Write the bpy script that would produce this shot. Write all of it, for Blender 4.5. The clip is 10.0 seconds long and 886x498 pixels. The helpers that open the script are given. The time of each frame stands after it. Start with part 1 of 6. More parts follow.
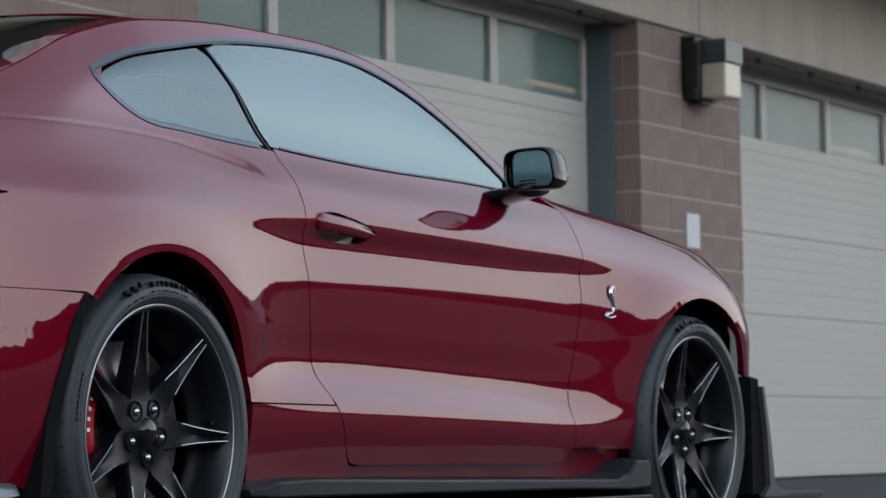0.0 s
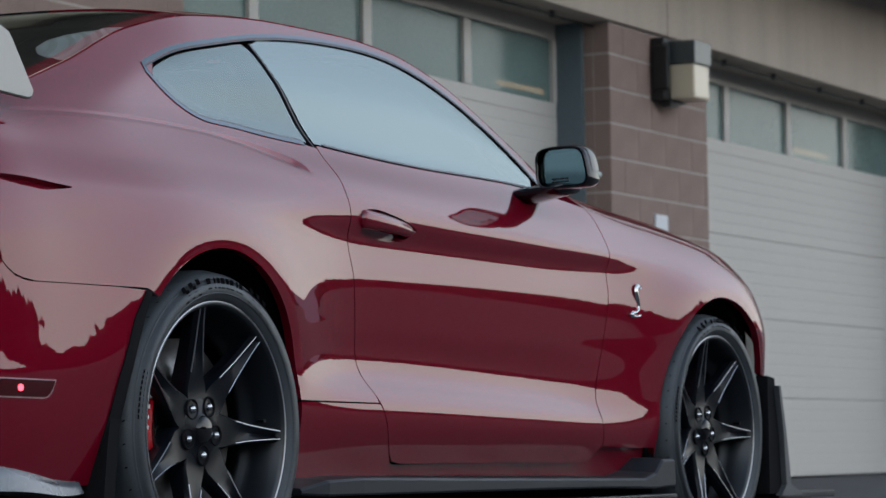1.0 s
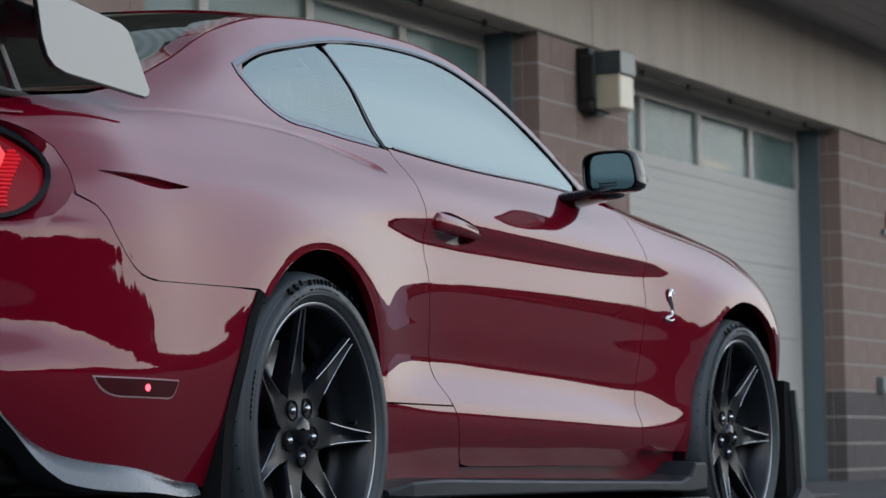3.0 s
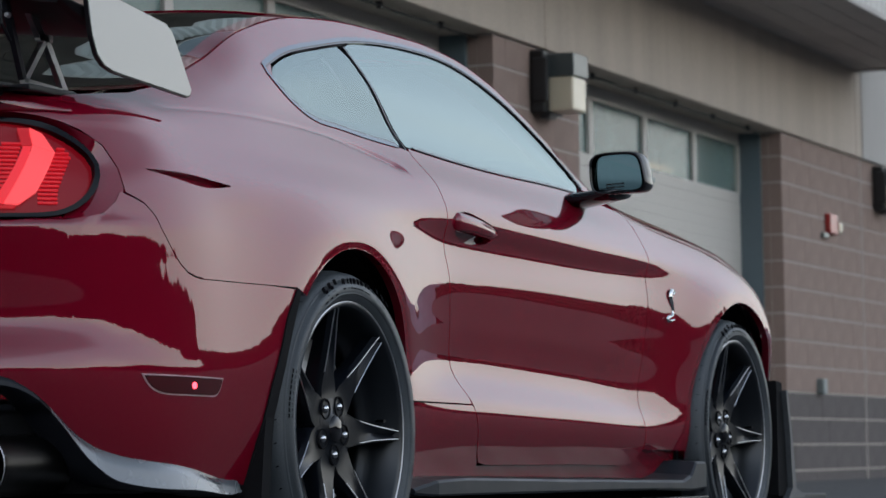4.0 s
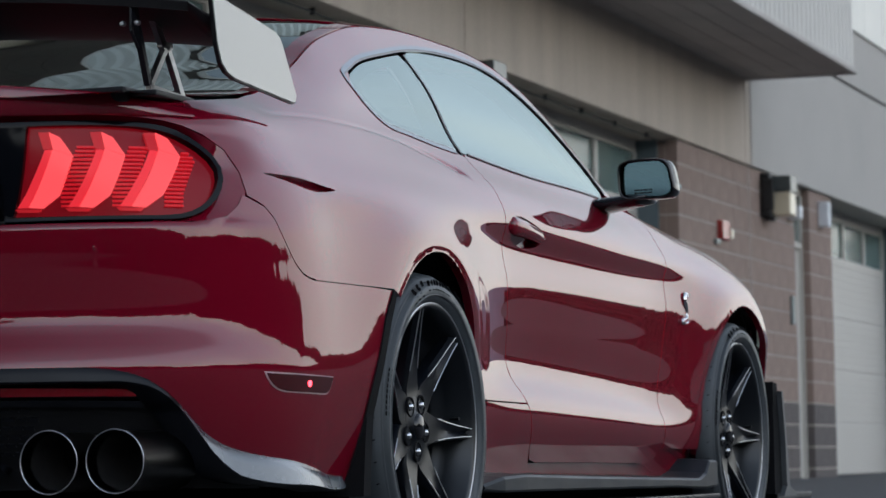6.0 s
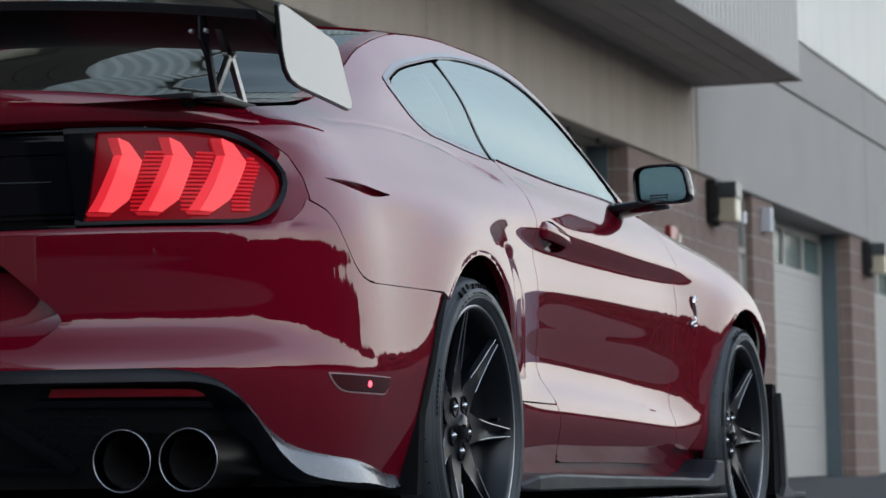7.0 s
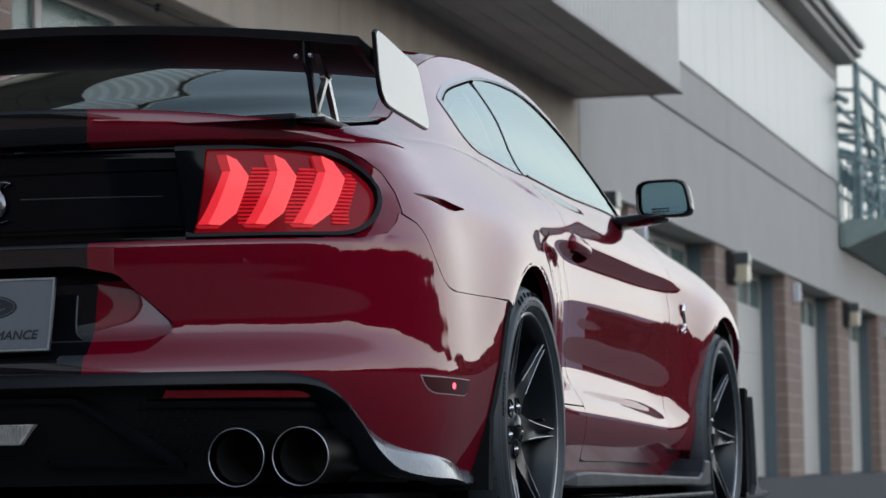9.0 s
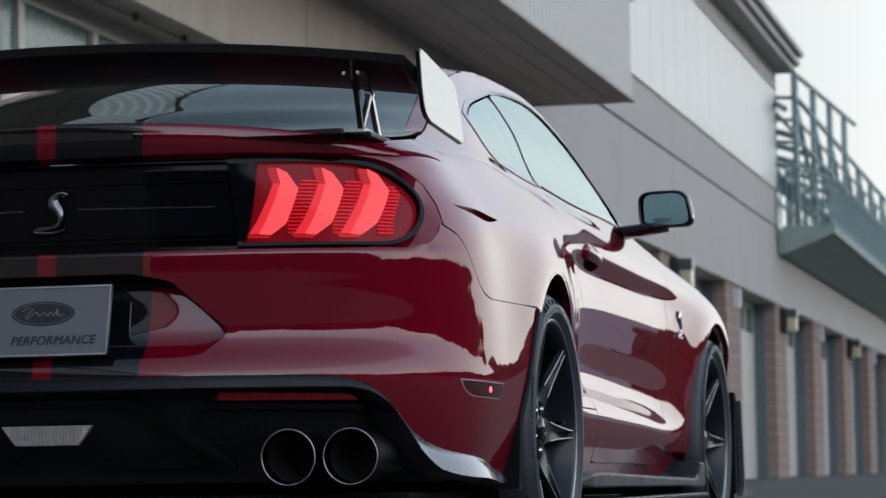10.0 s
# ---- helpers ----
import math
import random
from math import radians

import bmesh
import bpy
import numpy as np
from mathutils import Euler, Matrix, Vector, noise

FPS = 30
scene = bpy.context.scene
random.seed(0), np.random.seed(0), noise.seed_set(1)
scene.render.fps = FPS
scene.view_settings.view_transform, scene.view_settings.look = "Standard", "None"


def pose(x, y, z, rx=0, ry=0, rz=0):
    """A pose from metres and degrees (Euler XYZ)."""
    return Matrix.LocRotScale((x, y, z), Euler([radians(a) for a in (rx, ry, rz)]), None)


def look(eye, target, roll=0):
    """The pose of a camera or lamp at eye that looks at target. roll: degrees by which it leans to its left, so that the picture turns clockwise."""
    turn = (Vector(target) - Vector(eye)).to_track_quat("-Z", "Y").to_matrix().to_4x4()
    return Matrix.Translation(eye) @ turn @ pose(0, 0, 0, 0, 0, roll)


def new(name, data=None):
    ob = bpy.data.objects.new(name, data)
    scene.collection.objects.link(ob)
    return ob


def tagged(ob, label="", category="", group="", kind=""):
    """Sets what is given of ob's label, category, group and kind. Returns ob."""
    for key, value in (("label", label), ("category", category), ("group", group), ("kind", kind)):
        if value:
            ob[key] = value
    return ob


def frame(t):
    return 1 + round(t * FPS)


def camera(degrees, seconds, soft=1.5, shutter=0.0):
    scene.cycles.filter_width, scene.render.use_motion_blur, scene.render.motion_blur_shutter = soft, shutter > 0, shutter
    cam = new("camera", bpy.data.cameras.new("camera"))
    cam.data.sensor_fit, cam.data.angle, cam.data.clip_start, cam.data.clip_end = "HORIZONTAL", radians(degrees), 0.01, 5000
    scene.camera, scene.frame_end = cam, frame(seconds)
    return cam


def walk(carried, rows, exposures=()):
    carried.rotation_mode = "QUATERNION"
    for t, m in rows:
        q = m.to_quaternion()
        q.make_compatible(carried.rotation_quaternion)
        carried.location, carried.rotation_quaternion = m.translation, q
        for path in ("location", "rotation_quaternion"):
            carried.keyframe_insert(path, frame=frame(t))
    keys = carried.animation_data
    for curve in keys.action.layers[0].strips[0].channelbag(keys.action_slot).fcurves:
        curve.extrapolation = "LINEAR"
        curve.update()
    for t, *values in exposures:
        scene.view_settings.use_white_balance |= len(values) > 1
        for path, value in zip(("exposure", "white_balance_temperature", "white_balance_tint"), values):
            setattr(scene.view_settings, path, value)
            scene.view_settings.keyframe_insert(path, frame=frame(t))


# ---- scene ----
cam = camera(16.9, 10.0)
cam.data.dof.use_dof = True
cam.data.dof.focus_distance, cam.data.dof.aperture_fstop = 6.6, 10.0
PATH = [
    (0, (-5.33, -4.765, 0.292), (-3.606, -3.76, 0.426), -0.9),
    (0.5, (-5.391, -4.624, 0.289), (-3.653, -3.643, 0.423), -0.9),
    (1, (-5.46, -4.487, 0.286), (-3.709, -3.53, 0.421), -0.9),
    (1.5, (-5.522, -4.347, 0.282), (-3.758, -3.415, 0.419), -1.0),
    (2, (-5.595, -4.215, 0.279), (-3.818, -3.308, 0.417), -1.0),
    (2.5, (-5.672, -4.089, 0.275), (-3.882, -3.208, 0.415), -1.0),
    (4, (-5.897, -3.741, 0.266), (-4.069, -2.943, 0.408), -1.0),
    (4.5, (-5.985, -3.633, 0.265), (-4.145, -2.863, 0.407), -1.0),
    (5, (-6.083, -3.525, 0.26), (-4.231, -2.782, 0.403), -1.0),
    (5.5, (-6.189, -3.411, 0.259), (-4.327, -2.694, 0.402), -1.0),
    (7, (-6.526, -3.062, 0.248), (-4.636, -2.425, 0.394), -1.1),
    (7.5, (-6.657, -2.954, 0.245), (-4.758, -2.346, 0.392), -1.1),
    (8, (-6.796, -2.85, 0.243), (-4.888, -2.27, 0.39), -1.1),
    (8.5, (-6.95, -2.751, 0.241), (-5.033, -2.2, 0.388), -1.0),
    (9, (-7.114, -2.656, 0.237), (-5.189, -2.133, 0.385), -1.1),
    (9.5, (-7.284, -2.566, 0.235), (-5.352, -2.069, 0.384), -1.1),
    (10, (-7.467, -2.481, 0.231), (-5.53, -2.007, 0.381), -1.0),
]
walk(cam, [(t, look(eye, target, roll)) for t, eye, target, roll in PATH], [(0.0, 1.0, 6030.0, 6.0)])

# ---- world, sun, exposure ----
SUN_EL, SUN_AZ = 2.0, 260.0     # degrees; azimuth from +x towards +y: just set behind the trees across the track
world = bpy.data.worlds.new("sky")
scene.world = world
world.use_nodes = True
wn, wl = world.node_tree.nodes, world.node_tree.links
sky = wn.new("ShaderNodeTexSky")
sky.sky_type = 'NISHITA'
sky.sun_disc = False
sky.sun_elevation = radians(SUN_EL)
sky.sun_rotation = radians(90 - SUN_AZ)
sky.air_density, sky.dust_density, sky.ozone_density = 1.0, 0.35, 2.5
bg = wn["Background"]
bg.inputs["Strength"].default_value = 0.07
# evening haze over the clear sky: warm and bright near the horizon, bluer and dimmer upwards, brighter towards the sun
coord = wn.new("ShaderNodeTexCoord")
axes = wn.new("ShaderNodeSeparateXYZ")
wl.new(coord.outputs["Generated"], axes.inputs[0])
veil = wn.new("ShaderNodeValToRGB")
veil.color_ramp.interpolation = 'EASE'
for at, tone in ((0.0, (1.0, 0.93, 0.85, 1)), (0.16, (0.96, 0.92, 0.87, 1)), (0.34, (0.80, 0.83, 0.90, 1)), (0.53, (0.67, 0.72, 0.84, 1)), (0.66, (0.30, 0.34, 0.41, 1)), (1.0, (0.14, 0.16, 0.21, 1))):
    stop = veil.color_ramp.elements.new(at) if at not in (0.0, 1.0) else veil.color_ramp.elements[0 if at == 0.0 else -1]
    stop.position, stop.color = at, tone
wl.new(axes.outputs["Z"], veil.inputs["Fac"])
facing = wn.new("ShaderNodeVectorMath")
facing.operation = 'DOT_PRODUCT'
facing.inputs[1].default_value = (math.cos(radians(SUN_AZ)), math.sin(radians(SUN_AZ)), 0.0)
wl.new(coord.outputs["Generated"], facing.inputs[0])
side_glow = wn.new("ShaderNodeMapRange")
side_glow.interpolation_type = 'SMOOTHSTEP'
for key, value in (("From Min", -0.52), ("From Max", 0.15), ("To Min", 2.8), ("To Max", 14.8)):
    side_glow.inputs[key].default_value = value
wl.new(facing.outputs["Value"], side_glow.inputs["Value"])
lit_veil = wn.new("ShaderNodeVectorMath")
lit_veil.operation = 'SCALE'
wl.new(veil.outputs["Color"], lit_veil.inputs[0])
wl.new(side_glow.outputs[0], lit_veil.inputs["Scale"])
pale = wn.new("ShaderNodeHueSaturation")
pale.inputs["Saturation"].default_value, pale.inputs["Value"].default_value = 0.6, 0.6
wl.new(sky.outputs[0], pale.inputs["Color"])
haze = wn.new("ShaderNodeVectorMath")
haze.operation = 'ADD'
wl.new(pale.outputs[0], haze.inputs[0])
wl.new(lit_veil.outputs[0], haze.inputs[1])
wl.new(haze.outputs[0], bg.inputs["Color"])

sun = new("sun", bpy.data.lights.new("sun", 'SUN'))
sun.data.energy, sun.data.angle, sun.data.color = 0.06, radians(40), (1.0, 0.87, 0.72)
sd = Vector((math.cos(radians(SUN_EL)) * math.cos(radians(SUN_AZ)), math.cos(radians(SUN_EL)) * math.sin(radians(SUN_AZ)), math.sin(radians(SUN_EL))))
sun.matrix_world = look(sd * 50, (0, 0, 0))


# ---- materials ----
def mat(name, col, rough=0.5, metal=0.0, coat=0.0, spec=0.5, var=0.0, scale=6.0, bump=0.0, bscale=60.0, coords="Object", rvar=0.0):
    """Principled material with two scales of colour change and fine relief."""
    m = bpy.data.materials.new(name)
    m.use_nodes = True
    nt = m.node_tree
    b = nt.nodes["Principled BSDF"]
    b.inputs["Base Color"].default_value = (*col, 1)
    b.inputs["Roughness"].default_value = rough
    b.inputs["Metallic"].default_value = metal
    b.inputs["Coat Weight"].default_value = coat
    b.inputs["Coat Roughness"].default_value = 0.02
    b.inputs["Specular IOR Level"].default_value = spec
    if var or bump or rvar:
        tc = nt.nodes.new("ShaderNodeTexCoord")
        n1 = nt.nodes.new("ShaderNodeTexNoise")
        n1.inputs["Scale"].default_value, n1.inputs["Detail"].default_value = scale, 6
        n2 = nt.nodes.new("ShaderNodeTexNoise")
        n2.inputs["Scale"].default_value, n2.inputs["Detail"].default_value = bscale, 4
        nt.links.new(tc.outputs[coords], n1.inputs["Vector"])
        nt.links.new(tc.outputs[coords], n2.inputs["Vector"])
        if var:
            add = nt.nodes.new("ShaderNodeMath")
            add.operation = 'ADD'
            nt.links.new(n1.outputs[0], add.inputs[0])
            nt.links.new(n2.outputs[0], add.inputs[1])
            mr = nt.nodes.new("ShaderNodeMapRange")
            mr.inputs["From Min"].default_value, mr.inputs["From Max"].default_value = 0.7, 1.3
            mr.inputs["To Min"].default_value, mr.inputs["To Max"].default_value = 1 - var, 1 + var
            nt.links.new(add.outputs[0], mr.inputs["Value"])
            mul = nt.nodes.new("ShaderNodeVectorMath")
            mul.operation = 'SCALE'
            mul.inputs[0].default_value = col
            nt.links.new(mr.outputs[0], mul.inputs["Scale"])
            nt.links.new(mul.outputs[0], b.inputs["Base Color"])
        if rvar:
            mr2 = nt.nodes.new("ShaderNodeMapRange")
            mr2.inputs["From Min"].default_value, mr2.inputs["From Max"].default_value = 0.3, 0.7
            mr2.inputs["To Min"].default_value, mr2.inputs["To Max"].default_value = max(rough - rvar, 0.02), rough + rvar
            nt.links.new(n1.outputs[0], mr2.inputs["Value"])
            nt.links.new(mr2.outputs[0], b.inputs["Roughness"])
        if bump:
            bp = nt.nodes.new("ShaderNodeBump")
            bp.inputs["Strength"].default_value, bp.inputs["Distance"].default_value = bump, 0.004
            nt.links.new(n2.outputs[0], bp.inputs["Height"])
            nt.links.new(bp.outputs[0], b.inputs["Normal"])
    return m


def paint_material(name, col, stripes):
    """Candy red metallic paint under clear coat; stripes adds the pair of black racing stripes."""
    m = mat(name, col, 0.4, 0.12, 1.0)
    nt = m.node_tree
    b = nt.nodes["Principled BSDF"]
    b.inputs["Coat IOR"].default_value = 1.68
    b.inputs["Specular IOR Level"].default_value = 0.0
    b.inputs["Coat Roughness"].default_value = 0.008
    tc = nt.nodes.new("ShaderNodeTexCoord")
    fl = nt.nodes.new("ShaderNodeTexNoise")
    fl.inputs["Scale"].default_value = 2500
    nt.links.new(tc.outputs["Object"], fl.inputs["Vector"])
    mr = nt.nodes.new("ShaderNodeMapRange")
    mr.inputs["From Min"].default_value, mr.inputs["From Max"].default_value = 0.3, 0.7
    mr.inputs["To Min"].default_value, mr.inputs["To Max"].default_value = 0.85, 1.15
    nt.links.new(fl.outputs[0], mr.inputs["Value"])
    sc = nt.nodes.new("ShaderNodeVectorMath")
    sc.operation = 'SCALE'
    sc.inputs[0].default_value = col
    nt.links.new(mr.outputs[0], sc.inputs["Scale"])
    out = sc.outputs[0]
    if stripes:
        sep = nt.nodes.new("ShaderNodeSeparateXYZ")
        nt.links.new(tc.outputs["Object"], sep.inputs[0])
        ab = nt.nodes.new("ShaderNodeMath")
        ab.operation = 'ABSOLUTE'
        nt.links.new(sep.outputs["Y"], ab.inputs[0])
        cp = nt.nodes.new("ShaderNodeMath")
        cp.operation = 'COMPARE'
        cp.inputs[1].default_value, cp.inputs[2].default_value = 0.1265, 0.1035
        nt.links.new(ab.outputs[0], cp.inputs[0])
        mx = nt.nodes.new("ShaderNodeMix")
        mx.data_type = 'RGBA'
        nt.links.new(cp.outputs[0], mx.inputs["Factor"])
        nt.links.new(out, mx.inputs["A"])
        mx.inputs["B"].default_value = (0.006, 0.006, 0.008, 1)
        out = mx.outputs["Result"]
    nt.links.new(out, b.inputs["Base Color"])
    return m


def glass_material(name, tint, ior=1.9):
    """A thin tinted pane: clear to straight light, glossy by Fresnel."""
    m = bpy.data.materials.new(name)
    m.use_nodes = True
    nt = m.node_tree
    nt.nodes.clear()
    o = nt.nodes.new("ShaderNodeOutputMaterial")
    tr = nt.nodes.new("ShaderNodeBsdfTransparent")
    tr.inputs[0].default_value = (*tint, 1)
    gl = nt.nodes.new("ShaderNodeBsdfGlossy")
    gl.inputs["Roughness"].default_value = 0.01
    gl.inputs["Color"].default_value = (0.86, 1.0, 0.99, 1)
    fr = nt.nodes.new("ShaderNodeFresnel")
    fr.inputs[0].default_value = ior
    mx = nt.nodes.new("ShaderNodeMixShader")
    nt.links.new(fr.outputs[0], mx.inputs[0])
    nt.links.new(tr.outputs[0], mx.inputs[1])
    nt.links.new(gl.outputs[0], mx.inputs[2])
    nt.links.new(mx.outputs[0], o.inputs[0])
    return m


RED = (0.155, 0.0016, 0.012)
paint = paint_material("candy_red_paint", RED, False)
paint_striped = paint_material("candy_red_striped_paint", RED, True)
black_gloss = mat("gloss_black", (0.006, 0.006, 0.008), 0.05, 0, 0.0)
black_satin = mat("satin_black", (0.005, 0.0055, 0.008), 0.36, spec=0.28, bump=0.05, bscale=300, rvar=0.06)
black_plastic = mat("black_plastic", (0.006, 0.006, 0.007), 0.55, spec=0.3, var=0.15, bump=0.15, bscale=500)
under_black = mat("underbody_black", (0.009, 0.009, 0.010), 0.85, spec=0.08)
carbon = mat("satin_carbon_wing", (0.007, 0.0065, 0.008), 0.42, 0, 0.0, spec=0.3, var=0.2, scale=40)
panel_black = mat("smoked_black_panel", (0.0035, 0.004, 0.006), 0.07, 0, 0.0, spec=0.14)
splitter_grey = mat("satin_grey_aero", (0.017, 0.020, 0.025), 0.42, 0.0, 0.0, spec=0.25, var=0.1, scale=8, rvar=0.05)
lip_grey = mat("grey_aero_lip", (0.060, 0.070, 0.080), 0.27, 0.0, 0.5, spec=0.8, var=0.08, scale=10, rvar=0.05)
blade_grey = mat("dark_grey_blade", (0.055, 0.06, 0.066), 0.42, 0.0, 0.1, var=0.1, scale=10, rvar=0.05)
pipe_dark = mat("dark_exhaust_metal", (0.028, 0.027, 0.026), 0.3, 1.0, var=0.15, scale=30)
rubber = mat("tyre_rubber", (0.036, 0.043, 0.050), 0.5, var=0.2, scale=20, bump=0.2, bscale=400, rvar=0.08)
rubber_mark = mat("tyre_lettering", (0.004, 0.004, 0.005), 0.95, spec=0.02)
wheel_paint = mat("dark_wheel_paint", (0.0035, 0.0048, 0.0078), 0.31, 0.0, 0.03, spec=0.18, bump=0.015, bscale=600)
barrel_paint = mat("wheel_barrel_paint", (0.006, 0.008, 0.011), 0.32, 0.05, 0.03, var=0.1, scale=12)
nut_metal = mat("bright_nut_metal", (0.5, 0.51, 0.53), 0.2, 1.0)
# bright metal of rims and bolts, also of the added spoke highlights
edge_metal = mat("rim_edge_and_glint_metal", (0.42, 0.43, 0.46), 0.35, 1.0)
chrome = mat("chrome", (0.55, 0.55, 0.57), 0.12, 1.0)
steel = mat("brushed_steel", (0.50, 0.51, 0.52), 0.3, 1.0, var=0.1, scale=80)
disc_metal = mat("brake_disc", (0.50, 0.48, 0.46), 0.38, 1.0, var=0.1, scale=60)
exhaust_dark = mat("exhaust_inside", (0.012, 0.011, 0.011), 0.7, var=0.3, scale=40)
caliper_red = mat("caliper_red", (0.34, 0.006, 0.012), 0.22, 0, 0.7)
white_letter = mat("white_lettering", (0.8, 0.8, 0.8), 0.5)
trim_moulding = mat("window_moulding", (0.10, 0.125, 0.15), 0.2, 0.9)
seat_cloth = mat("interior_dark", (0.015, 0.015, 0.017), 0.8, var=0.2, bump=0.2)
side_glass = glass_material("side_glass", (0.30, 0.38, 0.38), 2.7)
quarter_tint = glass_material("quarter_glass", (0.45, 0.52, 0.53), 2.15)
frit = mat("black_glass_border", (0.008, 0.010, 0.013), 0.5, spec=0.1)
rear_glass = glass_material("rear_glass", (0.12, 0.17, 0.16), 2.3)
mirror_glass = mat("mirror_glass", (0.27, 0.35, 0.35), 0.01, 1.0)
reflector_red = mat("dark_red_reflector", (0.22, 0.004, 0.010), 0.15, 0, 0.2)
marker_rim = mat("pale_marker_rim", (0.42, 0.30, 0.31), 0.3, 0, 0.4)
marker_lens = mat("smoked_red_lens", (0.05, 0.002, 0.004), 0.06, 0, 0.4)
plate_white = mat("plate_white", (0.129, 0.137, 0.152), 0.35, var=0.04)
plate_ink = mat("plate_ink", (0.012, 0.014, 0.02), 0.4)
badge = mat("badge_metal", (0.20, 0.20, 0.215), 0.25, 1.0)
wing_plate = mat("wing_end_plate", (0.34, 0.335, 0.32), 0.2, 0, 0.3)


def emit_material(name, col, power, base):
    m = mat(name, base, 0.15)
    b = m.node_tree.nodes["Principled BSDF"]
    b.inputs["Coat Weight"].default_value, b.inputs["Specular IOR Level"].default_value = 0.06, 0.14
    b.inputs["Emission Color"].default_value = (*col, 1)
    b.inputs["Emission Strength"].default_value = power
    return m


lens_dark = emit_material("dark_red_lens", (1.0, 0.012, 0.03), 0.06, (0.06, 0.003, 0.007))
lens_red = emit_material("red_lens_rib", (1.0, 0.015, 0.03), 0.15, (0.40, 0.006, 0.012))
tail_glow = emit_material("tail_lamp_light", (1.0, 0.085, 0.092), 0.50, (0.45, 0.015, 0.02))
tail_mid = emit_material("tail_lamp_side", (1.0, 0.035, 0.05), 0.30, (0.42, 0.012, 0.02))
tail_dim = emit_material("tail_lamp_facet", (1.0, 0.03, 0.04), 0.13, (0.35, 0.008, 0.015))
marker_glow = emit_material("marker_light", (1.0, 0.05, 0.07), 3.0, (0.5, 0.02, 0.03))
asphalt = mat("asphalt", (0.090, 0.089, 0.090), 0.85, spec=0.15, var=0.22, scale=1.2, bump=0.5, bscale=180, rvar=0.1)
joint_dark = mat("joint_shadow_filler", (0.12, 0.115, 0.11), 0.9, var=0.1)
concrete = mat("beam_concrete", (0.429, 0.365, 0.300), 0.85, var=0.12, scale=1.5, bump=0.15, bscale=90)
streak = concrete.node_tree.nodes.new("ShaderNodeMapping")
streak.inputs["Scale"].default_value = (2.5, 2.5, 0.25)
tex = [n for n in concrete.node_tree.nodes if n.bl_idname == "ShaderNodeTexNoise"]
source = tex[0].inputs["Vector"].links[0].from_socket
concrete.node_tree.links.new(source, streak.inputs["Vector"])
concrete.node_tree.links.new(streak.outputs[0], tex[0].inputs["Vector"])
concrete_grey = mat("grey_render", (0.390, 0.370, 0.343), 0.8, var=0.06, scale=1.2, bump=0.1, bscale=90)
soffit = mat("soffit_panel", (0.406, 0.376, 0.355), 0.7, var=0.1, scale=2)
block = mat("brown_block", (0.248, 0.178, 0.148), 0.9, var=0.2, scale=4, bump=0.4, bscale=140)
block_dark = mat("dark_base_block", (0.101, 0.086, 0.082), 0.9, var=0.2, scale=4, bump=0.4, bscale=140)
mortar = mat("mortar", (0.390, 0.343, 0.304), 0.95, var=0.1, scale=10, bump=0.2)
door_paint = mat("white_door_paint", (0.468, 0.445, 0.406), 0.5, var=0.05, scale=1.5, bump=0.05, rvar=0.08)
door_frame = mat("door_window_frame", (0.452, 0.429, 0.390), 0.5, var=0.05)
jamb_paint = mat("blue_grey_jamb", (0.104, 0.136, 0.152), 0.5, var=0.08, scale=3)
garage_glass = mat("garage_window_glass", (0.177, 0.250, 0.234), 0.14, 0.0, 0.0, spec=0.22, var=0.15, scale=0.8)
gt = garage_glass.node_tree
clear, blend = gt.nodes.new("ShaderNodeBsdfTransparent"), gt.nodes.new("ShaderNodeMixShader")
blend.inputs[0].default_value = 0.3
gt.links.new(gt.nodes["Principled BSDF"].outputs[0], blend.inputs[1])
gt.links.new(clear.outputs[0], blend.inputs[2])
gt.links.new(blend.outputs[0], gt.nodes["Material Output"].inputs["Surface"])
cladding = mat("metal_cladding", (0.528, 0.528, 0.504), 0.42, 0.15, var=0.04, scale=1.0, rvar=0.05)
rib_cladding = mat("ribbed_cladding", (0.432, 0.424, 0.408), 0.45, 0.2, var=0.05)
rail_paint = mat("teal_grey_steel", (0.20, 0.28, 0.29), 0.5, 0.2, var=0.1)
deck_green = mat("grey_green_deck", (0.24, 0.30, 0.28), 0.7, var=0.12)
lamp_black = mat("lamp_black", (0.012, 0.012, 0.013), 0.5, var=0.2)
lamp_metal = mat("lamp_metal", (0.20, 0.235, 0.235), 0.35, 0.5, var=0.1)
lamp_hood = mat("smoked_lamp_hood", (0.07, 0.082, 0.085), 0.3, 0.2, var=0.15)
lamp_glass = mat("lamp_diffuser", (0.576, 0.504, 0.368), 0.35, 0, 0.3)
tag_white = mat("white_sign", (0.600, 0.616, 0.640), 0.5)
alarm_red = mat("alarm_red", (0.293, 0.019, 0.016), 0.4, 0, 0.4)
# pale blue-grey base colour carries the haze of distance
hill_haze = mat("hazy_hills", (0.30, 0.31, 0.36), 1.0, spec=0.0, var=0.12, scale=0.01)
tree_far = mat("far_trees", (0.028, 0.035, 0.022), 0.95, var=0.4, scale=0.6)


# ---- building blocks of code ----
def add_mesh(name, bm, material, parent=None, label="", smooth=False, normals=None):
    me = bpy.data.meshes.new(name)
    bm.to_mesh(me)
    bm.free()
    for m in (material if isinstance(material, (list, tuple)) else [material]):
        me.materials.append(m)
    if smooth:
        for p in me.polygons:
            p.use_smooth = True
    ob = new(name, me)
    if parent is not None:
        ob.parent = parent
    if label:
        ob["label"] = label
    return ob


def part(name, bm, material, parent, label="", smooth=False):
    return add_mesh(name, bm, material, parent, label, smooth)


